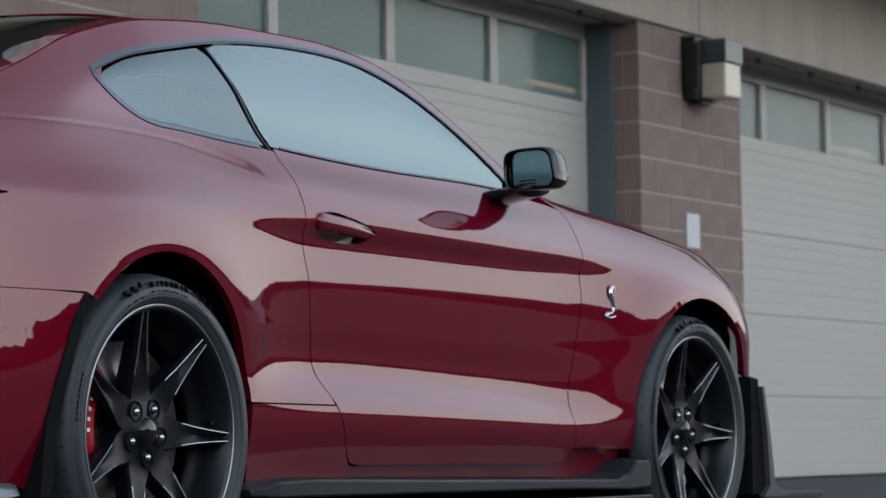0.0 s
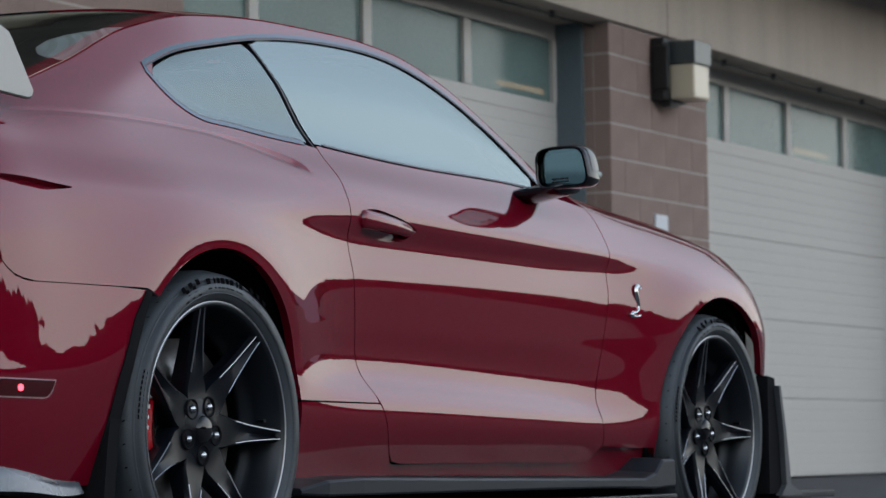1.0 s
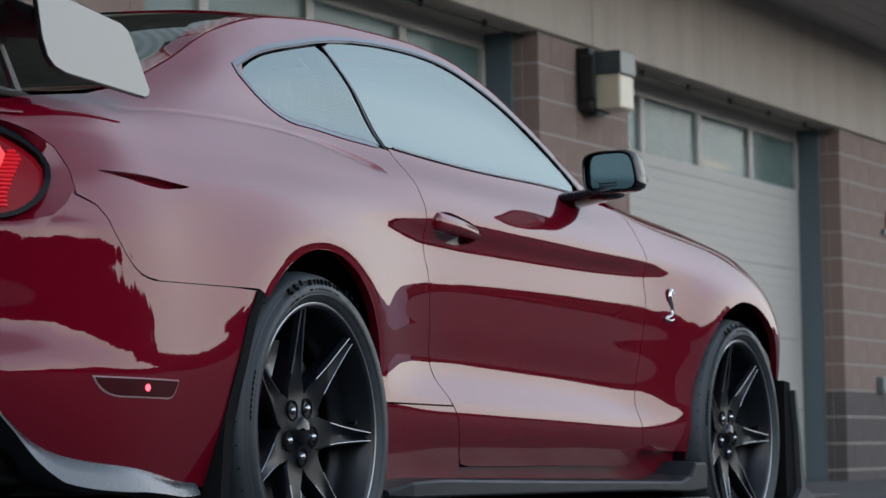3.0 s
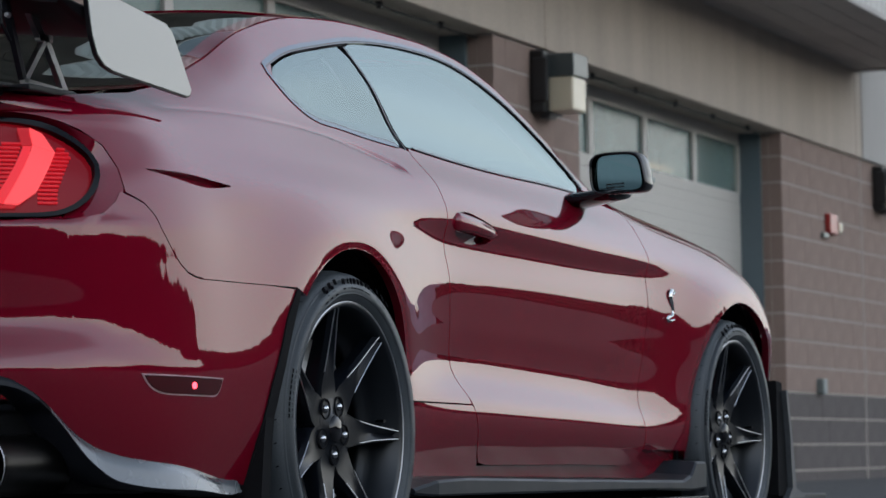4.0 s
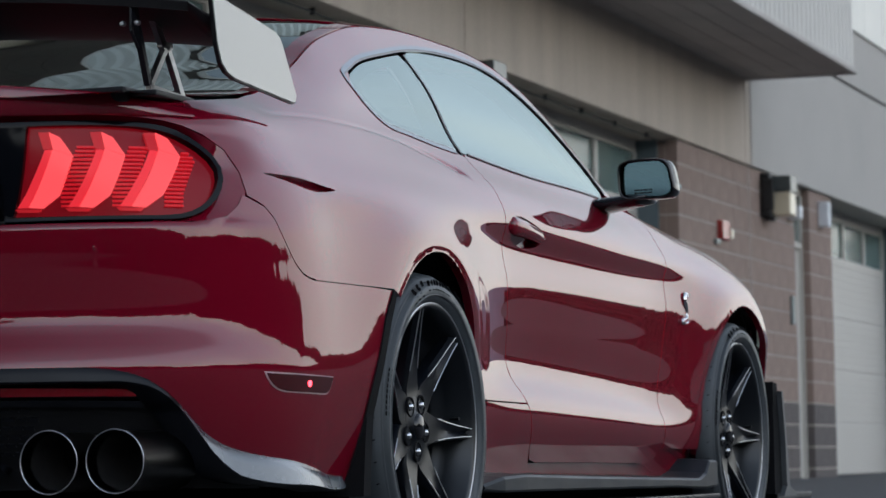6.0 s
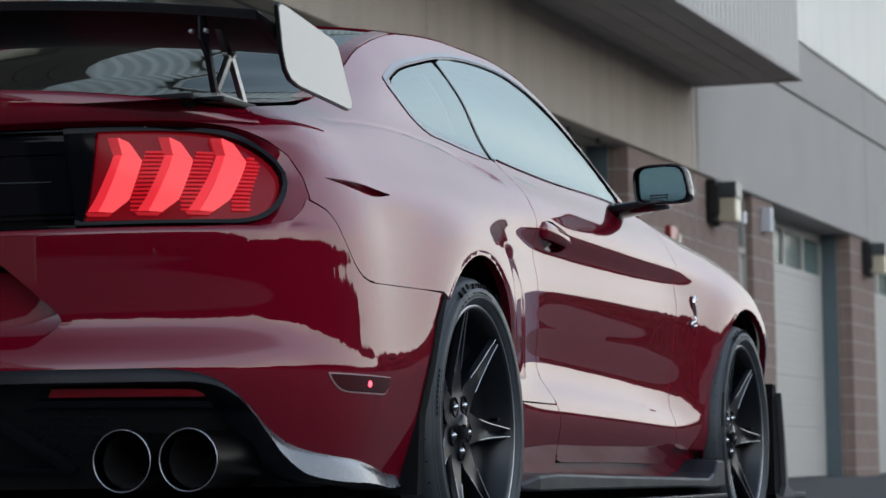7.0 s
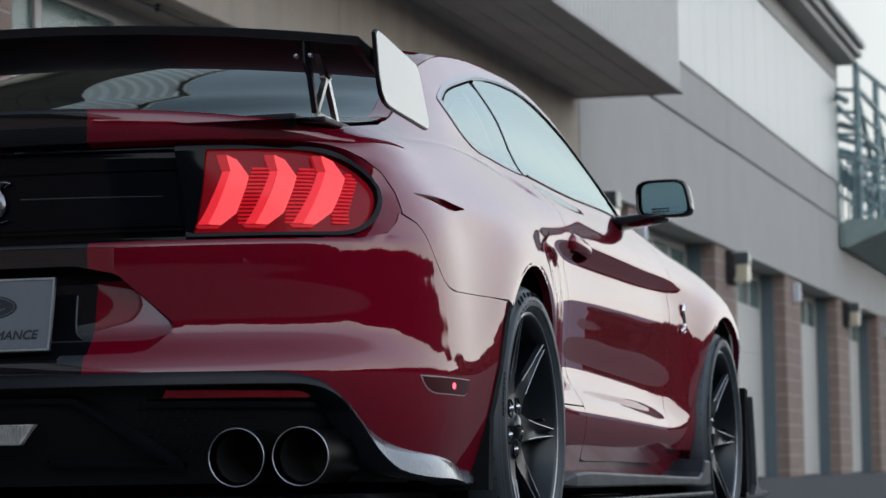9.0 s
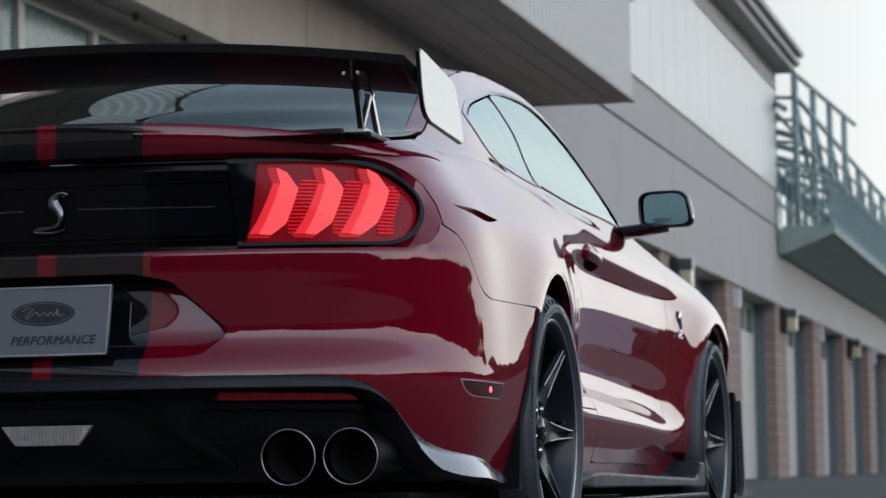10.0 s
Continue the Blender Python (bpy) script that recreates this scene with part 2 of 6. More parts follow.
def box(bm, lo, hi, m=None, bevel=0.0):
    """An axis-aligned box between two corners, optionally bevelled and moved by m."""
    lo, hi = Vector(lo), Vector(hi)
    t = Matrix.Translation((lo + hi) / 2) @ Matrix.Diagonal((*(hi - lo), 1))
    vs = bmesh.ops.create_cube(bm, size=1, matrix=(m @ t if m else t))["verts"]
    if bevel:
        es = list({e for v in vs for e in v.link_edges})
        bmesh.ops.bevel(bm, geom=es, offset=bevel, segments=2, affect='EDGES', profile=0.6)
    return bm


def boxes(*items, bevel=0.0, m=None):
    bm = bmesh.new()
    for lo, hi in items:
        box(bm, lo, hi, m, bevel)
    return bm


def prism(pts, depth, m=None, bevel=0.0):
    """A polygon in xy pushed up by depth along z, moved by m."""
    bm = bmesh.new()
    f = bm.faces.new([bm.verts.new((x, y, 0)) for x, y in pts])
    r = bmesh.ops.extrude_face_region(bm, geom=[f])
    bmesh.ops.translate(bm, vec=(0, 0, depth), verts=[v for v in r["geom"] if isinstance(v, bmesh.types.BMVert)])
    bmesh.ops.recalc_face_normals(bm, faces=bm.faces)
    if bevel:
        bmesh.ops.bevel(bm, geom=list(bm.edges), offset=bevel, segments=2, affect='EDGES', profile=0.6)
    if m:
        bm.transform(m)
    return bm


def lathe(profile, n=96, m=None, bm=None, close=False):
    """Turns (radius, height) pairs round z."""
    bm = bm or bmesh.new()
    rings = []
    for r, h in profile:
        rings.append([bm.verts.new((r * math.cos(2 * math.pi * i / n), r * math.sin(2 * math.pi * i / n), h)) for i in range(n)])
    pairs = list(zip(rings, rings[1:])) + ([(rings[-1], rings[0])] if close else [])
    made = []
    for a, b in pairs:
        for i in range(n):
            made.append(bm.faces.new((a[i], a[(i + 1) % n], b[(i + 1) % n], b[i])))
    if m:
        bmesh.ops.transform(bm, matrix=m, verts=[v for r in rings for v in r])
    return bm


def tube(points, radius, n=10, bm=None, closed_ends=True):
    """A round bar along points."""
    bm = bm or bmesh.new()
    pts = [Vector(p) for p in points]
    rings = []
    for i, p in enumerate(pts):
        d = (pts[min(i + 1, len(pts) - 1)] - pts[max(i - 1, 0)]).normalized()
        a = d.orthogonal().normalized() if i == 0 else (a - a.dot(d) * d).normalized()
        b = d.cross(a)
        rings.append([bm.verts.new(p + radius * (math.cos(2 * math.pi * k / n) * a + math.sin(2 * math.pi * k / n) * b)) for k in range(n)])
    for r0, r1 in zip(rings, rings[1:]):
        for k in range(n):
            bm.faces.new((r0[k], r0[(k + 1) % n], r1[(k + 1) % n], r1[k]))
    if closed_ends:
        bm.faces.new(rings[0][::-1])
        bm.faces.new(rings[-1])
    return bm


def empty(name, label, category, group="", at=(0, 0, 0)):
    o = new(name)
    o.location = at
    return tagged(o, label, category, group)


# ---- ground ----
def ground_height(x, y):
    """The apron rises a little towards the building."""
    t = min(max((y - 1.2) / 1.6, 0), 1)
    return 0.06 * t * t * (3 - 2 * t)


bm = bmesh.new()
ys = [-3000, -300, -60, -20, -8, -3, -1, 0, 1.2, 1.5, 1.8, 2.1, 2.4, 2.8, 4, 12, 60, 300, 3000]
xs = [-3000, -300, -60, -20, -8, -4, 0, 4, 8, 14, 20, 30, 45, 70, 300, 3000]
grid = [[bm.verts.new((x, y, ground_height(x, y))) for x in xs] for y in ys]
for j in range(len(ys) - 1):
    for i in range(len(xs) - 1):
        bm.faces.new((grid[j][i], grid[j][i + 1], grid[j + 1][i + 1], grid[j + 1][i]))
tagged(add_mesh("ground", bm, asphalt, None, "", True), "grey worn asphalt apron in front of the garages", "ground", kind="structure")

# ---- pit building: its own axes, u along the wall, v into the wall, z up ----
BM = Matrix.Translation((10.5, 2.93, 0)) @ Matrix.Rotation(radians(1.2), 4, 'Z')
GZ = 0.05          # level of its foot
HEAD = 2.77        # underside of the beam
openings = [(-17.1, -12.6), (-11.05, -6.5), (-4.95, -0.35), (1.12, 5.74)] + [(11.6 + 6.05 * k, 16.05 + 6.05 * k) for k in range(7)]
MANDOOR = (9.95, 10.6)
solid = []
edge = -22.0
for a, b in sorted(openings + [MANDOOR]):
    solid.append((edge, a))
    edge = b
solid.append((edge, 60.0))


def structure(name, bm, material, label="", category="wall"):
    ob = add_mesh(name, bm, material)
    ob.matrix_world = BM
    return tagged(ob, label, category, kind="structure")


COURSE, BLEN = 0.203, 0.406
bricks_bm_small = {}


def block_mesh(w, h, d, material):
    key = (round(w, 3), round(h, 3), round(d, 3), material.name)
    if key not in bricks_bm_small:
        bm = bmesh.new()
        box(bm, (0, 0, 0), (w, d, h))
        es = [e for e in bm.edges if all(v.co.y < 0.001 for v in e.verts)]
        bmesh.ops.bevel(bm, geom=es, offset=0.002, segments=1, affect='EDGES')
        me = bpy.data.meshes.new("block")
        bm.to_mesh(me)
        bm.free()
        me.materials.append(material)
        bricks_bm_small[key] = me
    return bricks_bm_small[key]


pending_blocks = []        # laid at the end of the file
DEPTH = 0.16      # depth of the block reveals
for k, (a, b) in enumerate(solid):
    bm = boxes(((a + 0.0035, 0.0035, GZ - 0.3), (b - 0.0035, 0.42, HEAD)))
    w = structure("wall_pier_%d" % (k + 1), bm, mortar, "brown concrete block pier between garage doors")
    pending_blocks.append((w, a, b))

# back wall and inside, so that openings are closed behind the doors
structure("wall_back", boxes(((-22, 6.0, GZ - 0.3), (60, 6.2, 4.2)), ((8.2, 6.0, 4.2), (28.5, 6.2, 6.42))), concrete, "plain inner back wall of the garages")
structure("wall_end", boxes(((-22.2, 0.0, GZ - 0.3), (-22, 6.2, 4.2))), concrete, "plain end wall of the pit building")
structure("garage_ceiling", boxes(((-22, 0.42, 2.95), (60, 6.0, 3.05))), soffit, "plain garage ceiling", "ceiling")

# beam over the doors: warm concrete up to BEAM_END, grey render past it
BEAM_END = 8.15
bm = bmesh.new()
u = -22.0
while u < BEAM_END - 0.01:
    e = min(u + 7.48, BEAM_END) if u > -21.9 else -14.5
    box(bm, (u + 0.006, -0.03, HEAD), (e - 0.006, 0.42, 3.5), None, 0.008)
    u = e
structure("beam_panel", bm, concrete, "warm grey concrete fascia beam over the garage doors", "beam")
structure("beam_joint_backing", boxes(((-22, 0.0, HEAD + 0.02), (BEAM_END, 0.4, 3.49))), joint_dark, "dark joints behind the fascia beam", "beam")
bm = bmesh.new()
u = BEAM_END
while u < 59.9:
    e = min(u + 8.9, 60)
    box(bm, (u + 0.008, -0.035, HEAD), (e - 0.008, 0.42, 3.955), None, 0.006)
    if u < 28:
        box(bm, (u + 0.008, -0.035, 3.985), (min(e, 28.3) - 0.008, 0.42, 4.585), None, 0.006)
    u = e
structure("wall_upper", bm, concrete_grey, "pale grey rendered upper wall with a shadow joint")
structure("wall_upper_core", boxes(((BEAM_END, 0.0, HEAD + 0.02), (28.28, 0.4, 4.62)), ((28.28, 0, HEAD + .02), (60, 0.4, 3.9))), joint_dark, "dark joints behind the rendered wall")

structure("wall_joint", boxes(((BEAM_END - 0.012, -0.004, GZ), (BEAM_END + 0.012, 0.002, HEAD - 0.005))), mortar, "pale sealed joint running up the block wall", "joint")

# parapet that overhangs the doors
OUT, TOP = -1.0, 4.42
bm = bmesh.new()
for k in range(5):
    v0 = OUT + 0.02 + k * (-OUT / 5)
    box(bm, (-22, v0 + 0.004, 3.505), (7.95, v0 - OUT / 5 - 0.004, 3.56))
structure("canopy_soffit", bm, soffit, "dark grey panelled soffit under the overhanging parapet", "soffit")
structure("canopy_core", boxes(((-22, OUT + 0.05, 3.54), (7.96, 0.4, TOP - 0.02))), concrete_grey, "core of the overhanging parapet", "wall")
structure("garage_roof", boxes(((-22.2, 0.4, TOP - 0.2), (8.14, 6.2, TOP - 0.06))), soffit, "flat grey roof over the near garages", "roof")
structure("wall_gable", boxes(((8.16, 0.36, 3.06), (8.4, 6.2, 6.4))), concrete_grey, "plain end wall of the taller part")
bm = bmesh.new()
u = -21.9
while u < 7.98:
    prof = [(u, 0), (u + 0.03, -0.03), (u + 0.09, -0.03), (u + 0.12, 0)]
    vs = [[bm.verts.new((x, OUT + 0.05 + y - 0.002, z)) for x, y in prof + [(u + 0.16, 0)]] for z in (3.5, TOP)]
    for i in range(4):
        bm.faces.new((vs[0][i], vs[0][i + 1], vs[1][i + 1], vs[1][i]))
    u += 0.16
v = OUT + 0.05
while v < 0.0:
    prof = [(0, v), (0.03, v + 0.03), (0.03, v + 0.09), (0, v + 0.12), (0, v + 0.16)]
    vs = [[bm.verts.new((7.97 + x, y, z)) for x, y in prof] for z in (3.5, TOP)]
    for i in range(4):
        bm.faces.new((vs[0][i], vs[0][i + 1], vs[1][i + 1], vs[1][i]))
    v += 0.16
structure("canopy_cladding", bm, rib_cladding, "light grey ribbed metal cladding of the overhanging parapet", "cladding")
structure("canopy_coping", boxes(((-22, OUT - 0.01, TOP - 0.02), (8.04, OUT + 0.3, TOP + 0.03)), bevel=0.006), soffit, "dark metal coping on the parapet", "trim")
structure("canopy_drip", boxes(((-22, OUT + 0.0, 3.49), (8.02, OUT + 0.06, 3.53)), ((7.96, OUT, 3.49), (8.02, 0.0, 3.53)), bevel=0.004), soffit, "dark drip edge of the overhang", "trim")

# bright metal cladding and the roof past the overhang
bm = bmesh.new()
u = BEAM_END
while u < 28.2:
    e = min(u + 1.02, 28.3)
    box(bm, (u + 0.004, -0.06, 4.55), (e - 0.004, 0.3, 6.13), None, 0.006)
    u = e
structure("wall_cladding", bm, cladding, "bright pale metal panels of the upper wall", "cladding")
structure("wall_cladding_core", boxes(((BEAM_END, 0.0, 4.6), (28.28, 0.35, 6.5))), concrete_grey, "core of the clad upper wall")
bm = boxes(((BEAM_END, -0.08, 6.13), (28.36, 0.3, 6.41)))
structure("roof_band", bm, concrete_grey, "shaded grey band below the roof eaves", "trim")
bm = boxes(((8.2, -0.36, 6.41), (28.6, 6.2, 6.50)), ((8.2, -0.43, 6.53), (28.75, -0.2, 6.62)), ((8.2, -0.48, 6.68), (28.85, -0.3, 6.77)), ((8.2, -0.3, 6.48), (28.5, 6.2, 6.8)), bevel=0.01)
structure("roof", bm, concrete_grey, "thin layered grey steel roof edge", "roof")

# low terrace past the tall part
bm = boxes(((28.35, -0.12, 3.55), (60, -0.06, 3.92)), ((28.35, -0.06, 3.9), (60, 6.0, 4.0)), bevel=0.01)
structure("terrace_slab", bm, deck_green, "grey-green terrace slab above the far garages", "slab")


def sectional_door(name, a, b, n_win):
    """A white sectional garage door with a row of panes near its top, in the opening a..b."""
    root = empty(name, "white sectional garage door, closed, with a row of window panes", "garage door", "garage doors")
    root.matrix_world = BM
    root["kind"] = "structure"
    a2, b2, v = a + 0.006, b - 0.03, 0.33
    # grooved panels: three sections below the glazed one, each with fine ribs
    z = GZ + 0.02
    sections = 4
    h = (2.22 - z) / sections
    for s in range(sections):
        bm = bmesh.new()
        box(bm, (a2, v, z + 0.0012), (b2, v + 0.05, z + h - 0.0012), None, 0.003)
        for r in range(7):
            zz = z + h * (r + 0.5) / 7
            box(bm, (a2 + 0.004, v - 0.0022, zz - h / 14 + 0.003), (b2 - 0.004, v + 0.01, zz + h / 14 - 0.003), None, 0.0015)
        part("panel", bm, door_paint, root)
        z += h
    part("panel", boxes(((a2, v, 2.22), (b2, v + 0.05, 2.305)), bevel=0.004), door_paint, root)
    part("top_rail", boxes(((a2, v, 2.675), (b2, v + 0.05, 2.80)), bevel=0.004), door_frame, root)
    w = (b2 - a2) / n_win
    for i in range(n_win + 1):
        u = a2 + i * w
        part("mullion", boxes(((u - 0.045, v - 0.004, 2.305), (u + 0.045, v + 0.05, 2.675)), bevel=0.006), door_frame, root)
    for i in range(n_win):
        part("pane", boxes(((a2 + i * w + 0.045, v + 0.02, 2.305), (a2 + (i + 1) * w - 0.045, v + 0.028, 2.675))), garage_glass, root)
    part("jamb", boxes(((b - 0.028, DEPTH + 0.004, GZ), (b + 0.004, v + 0.08, HEAD)), bevel=0.004), jamb_paint, root, "blue-grey steel door jamb")
    part("jamb", boxes(((a - 0.004, DEPTH + 0.004, GZ), (a + 0.005, v + 0.08, HEAD)), bevel=0.002), jamb_paint, root)
    return root


for a, b in openings:
    sectional_door("garage_door", a, b, 4)

warm_tube = emit_material("warm_tube", (1.0, 0.62, 0.3), 0.9, (0.8, 0.7, 0.5))
for u in (-0.3, 4.55):
    tl = empty("tube_lamp", "warm tube lamp hanging inside the garage", "lamp", "garage lamps")
    tl.matrix_world = BM @ Matrix.Translation((u, 0.75, 2.47))
    part("tube", tube([(0, 0, 0), (0.75, 0, 0.0)], 0.016, 10), warm_tube, tl)
    part("holder", boxes(((-0.03, -0.03, 0.016), (0.78, 0.03, 0.05)), ((0.1, -0.01, 0.05), (0.12, 0.01, 0.5)), ((0.62, -0.01, 0.05), (0.64, 0.01, 0.5))), lamp_metal, tl)

# man door with a transom
root = empty("side_door", "pale grey steel side door with a glazed transom", "door")
root.matrix_world = BM
root["kind"] = "structure"
a, b = MANDOOR
part("leaf", boxes(((a + 0.03, 0.1, GZ), (b - 0.02, 0.15, 2.2)), bevel=0.004), door_paint, root)
part("transom", boxes(((a + 0.05, 0.11, 2.26), (b - 0.04, 0.13, 2.7))), garage_glass, root)
part("frame", boxes(((a, 0.07, GZ), (a + 0.04, 0.17, HEAD)), ((b - 0.03, 0.07, GZ), (b, 0.17, HEAD)), ((a, 0.07, 2.2), (b, 0.17, 2.26)), ((a, 0.07, 2.7), (b, 0.17, HEAD)), bevel=0.004), door_frame, root)
part("handle", boxes(((a + 0.06, 0.06, 1.05), (a + 0.09, 0.1, 1.2)), bevel=0.005), steel, root)


def wall_lamp(u, z, big=True):
    """A black backplate with a metal hood over a cream diffuser."""
    root = empty("wall_lamp", "black wall lamp with a cream glass diffuser", "wall lamp", "wall lamps")
    root.matrix_world = BM @ Matrix.Translation((u, 0, z))
    part("backplate", boxes(((-0.17, -0.09, -0.36), (0.16, 0.0, 0.02)), ((-0.19, -0.12, -0.30), (-0.15, -0.02, -0.03)), bevel=0.012), lamp_black, root)
    part("hood", boxes(((-0.10, -0.26, -0.14), (0.16, -0.09, 0.0)), bevel=0.006), lamp_hood, root)
    part("diffuser", boxes(((-0.09, -0.25, -0.35), (0.15, -0.09, -0.14)), bevel=0.015), lamp_glass, root)
    part("bracket", boxes(((-0.1, -0.1, -0.39), (0.02, -0.04, -0.35)), bevel=0.004), lamp_black, root)
    return root


for u in (0.42, 8.75, 17.0, 29.0, 41.1):
    wall_lamp(u, 2.72)


def small_box(name, label, category, u, z, w, h, d, material):
    o = add_mesh(name, boxes(((0, -d, 0), (w, 0, h)), bevel=0.01), material)
    o.matrix_world = BM @ Matrix.Translation((u, 0, z))
    return tagged(o, label, category)


small_box("notice_plate", "small white notice plate on the block pier", "sign", 0.26, 1.47, 0.19, 0.21, 0.012, tag_white)
small_box("access_panel", "small pale control panel beside the side door", "panel", 9.68, 1.46, 0.1, 0.26, 0.03, lamp_metal)
small_box("bullet_camera", "small white security camera on the block wall", "camera", 9.66, 2.42, 0.12, 0.12, 0.12, tag_white)
small_box("wall_light_box", "small white wall light on the block pier", "light", 11.0, 2.44, 0.14, 0.24, 0.1, tag_white)
small_box("socket_box", "small grey electric box low on the wall", "box", 6.6, 0.75, 0.12, 0.12, 0.06, lamp_metal)
for u in (22.9, 35.0, 47.1):
    small_box("wall_light_box", "small white wall light on the block pier", "light", u, 2.44, 0.14, 0.26, 0.1, tag_white)
for i, (a, b) in enumerate([(-4.95, -0.35), (1.12, 5.74)]):
    cable = empty("door_cable", "thin black cable clipped along the head of the garage opening", "cable", "cables over the doors")
    cable.matrix_world = BM @ Matrix.Translation((a, 0.10, HEAD))
    part("wire", tube([((b - a) * k / 12, 0, -0.022 - 0.006 * (k % 2)) for k in range(13)], 0.008, 6), lamp_black, cable)
    for k in range(5):
        part("clip", boxes((((b - a) * (0.12 + 0.19 * k) - 0.015, -0.014, -0.04), ((b - a) * (0.12 + 0.19 * k) + 0.015, 0.014, 0.0)), bevel=0.003), lamp_black, cable)
alarm = empty("fire_alarm", "red fire alarm bell with a strobe on the wall", "alarm")
alarm.matrix_world = BM @ Matrix.Translation((7.1, 0, 2.1))
part("body", boxes(((-0.12, -0.05, -0.04), (0.12, 0, 0.12)), bevel=0.01), alarm_red, alarm)
part("bell", lathe([(0.0, 0.0), (0.05, 0.0), (0.07, -0.04), (0.07, -0.05)], 24, Matrix.Translation((0.1, -0.05, 0.03)) @ Matrix.Rotation(radians(90), 4, 'X')), alarm_red, alarm)
part("strobe", boxes(((0.13, -0.06, -0.02), (0.22, -0.01, 0.06)), bevel=0.01), lamp_glass, alarm)
part("conduit", boxes(((-0.25, -0.03, -0.08), (-0.12, 0, -0.04)), bevel=0.004), lamp_metal, alarm)

# ---- far stand on the terrace: a deck that juts out, long rails, posts and braces ----
deck_bm = bmesh.new()
ends = [[deck_bm.verts.new((u, v, z)) for v, z in ((-0.125, 3.55), (-0.90, 3.85), (-0.94, 3.85), (-0.94, 3.99), (-0.125, 3.99))] for u in (28.4, 60.0)]
for j in range(5):
    deck_bm.faces.new((ends[0][j], ends[0][(j + 1) % 5], ends[1][(j + 1) % 5], ends[1][j]))
deck_bm.faces.new(ends[0]), deck_bm.faces.new(ends[1][::-1])
bmesh.ops.recalc_face_normals(deck_bm, faces=deck_bm.faces)
structure("terrace_deck", deck_bm, deck_green, "grey-green steel deck with a raking underside over the far garages", "deck")
stand = empty("terrace_stand", "teal-grey steel stand with long handrails on the terrace", "stand")
stand.matrix_world = BM
for z0, z1, end, v, r in ((6.40, 6.86, 40.0, -0.35, 0.045), (6.05, 6.05, 52, -0.35, 0.045), (5.70, 5.70, 52, -0.35, 0.03), (5.38, 5.38, 52, -0.35, 0.045), (5.05, 5.05, 52, -0.35, 0.03), (4.72, 4.72, 52, -0.35, 0.045), (4.40, 4.40, 52, -0.35, 0.03), (5.75, 5.75, 52, 0.7, 0.04), (5.0, 5.0, 52, 0.7, 0.04)):
    part("long_rail", tube([(28.4, v, z0), (end, v, z1)], r, 6), rail_paint, stand)
for k in range(8):
    u = 28.6 + k * 3.0
    for v, zt in ((-0.35, 6.40 + 0.04 * (u - 28.6) if k < 4 else 6.05), (0.7, 5.8)):
        part("post", tube([(u, v, 4.0), (u, v, zt)], 0.055, 6), rail_paint, stand)
    part("cross_beam", tube([(u, -0.35, 5.4), (u, 0.7, 5.75)], 0.05, 6), rail_paint, stand)
    part("brace", tube([(u, -0.35, 6.0), (u + 3.0, -0.35, 4.6)], 0.04, 6), rail_paint, stand)
for k in range(8):
    u = 28.8 + k * 2.9
    part("bench", boxes(((u, 0.0, 4.9), (u + 2.7, 0.35, 4.96))), rail_paint, stand)
# end frame beside the tall part
for v in (-0.02, 0.35):
    part("end_post", tube([(28.45, v, 4.0), (28.45, v, 6.35)], 0.045, 6), rail_paint, stand)
for z in (6.05, 5.7, 5.35, 5.0):
    part("end_rail", tube([(28.45, 0.35, z), (28.45, -0.35, z - 0.05)], 0.03, 6), rail_paint, stand)
part("end_brace", tube([(28.45, 0.1, 5.95), (28.45, -0.35, 5.45)], 0.035, 6), rail_paint, stand)
part("bracket_arm", tube([(27.5, -0.30, 5.72), (28.5, -0.02, 5.95)], 0.05, 6), rail_paint, stand)
fence = empty("terrace_railing", "teal-grey steel railing along the deck edge", "railing")
fence.matrix_world = BM
for k in range(44):
    u = 28.5 + k * 0.3
    part("baluster", tube([(u, -0.88, 3.98), (u, -0.88, 4.72)], 0.012, 5), rail_paint, fence)
for k in range(9):
    part("baluster", tube([(28.42, -0.10 - k * 0.095, 4.0), (28.42, -0.10 - k * 0.095, 4.98 - 0.03 * k)], 0.016, 5), rail_paint, fence)
for z in (4.08, 4.72):
    part("rail", tube([(28.4, -0.88, z), (59.5, -0.88, z)], 0.025, 6), rail_paint, fence)
part("rail", tube([(28.42, -0.08, 4.98), (28.42, -0.88, 4.72)], 0.025, 6), rail_paint, fence)

# ---- far tree line and low hills behind the camera and beyond the end of the lane ----
random.seed(4)


def tree_row(name, y0, y1, x0, x1, n, hmin, hmax):
    bm = bmesh.new()
    for i in range(n):
        f = (i + random.random() * 0.8) / n
        x, y = x0 + (x1 - x0) * f, y0 + (y1 - y0) * f
        h = hmin + (hmax - hmin) * (0.5 + 0.7 * noise.noise(Vector((x * 0.045, y * 0.045, 1.7)))) + random.uniform(-0.5, 0.5)
        for c in range(7):
            r = random.uniform(0.3, 0.45) * h * 0.62
            m = Matrix.Translation((x + random.uniform(-.35, .35) * h, y + random.uniform(-.35, .35) * h, h * (0.1 + 0.68 * c / 6))) @ Matrix.Diagonal((r, r, r * random.uniform(0.7, 1.1), 1))
            bmesh.ops.create_icosphere(bm, subdivisions=1, radius=1, matrix=m)
    for v in bm.verts:
        v.co += noise.noise_vector(v.co * 0.9) * 0.5
    ob = add_mesh(name, bm, tree_far)
    return tagged(ob, "dark far row of leafy trees across the track", "trees", kind="stuff")


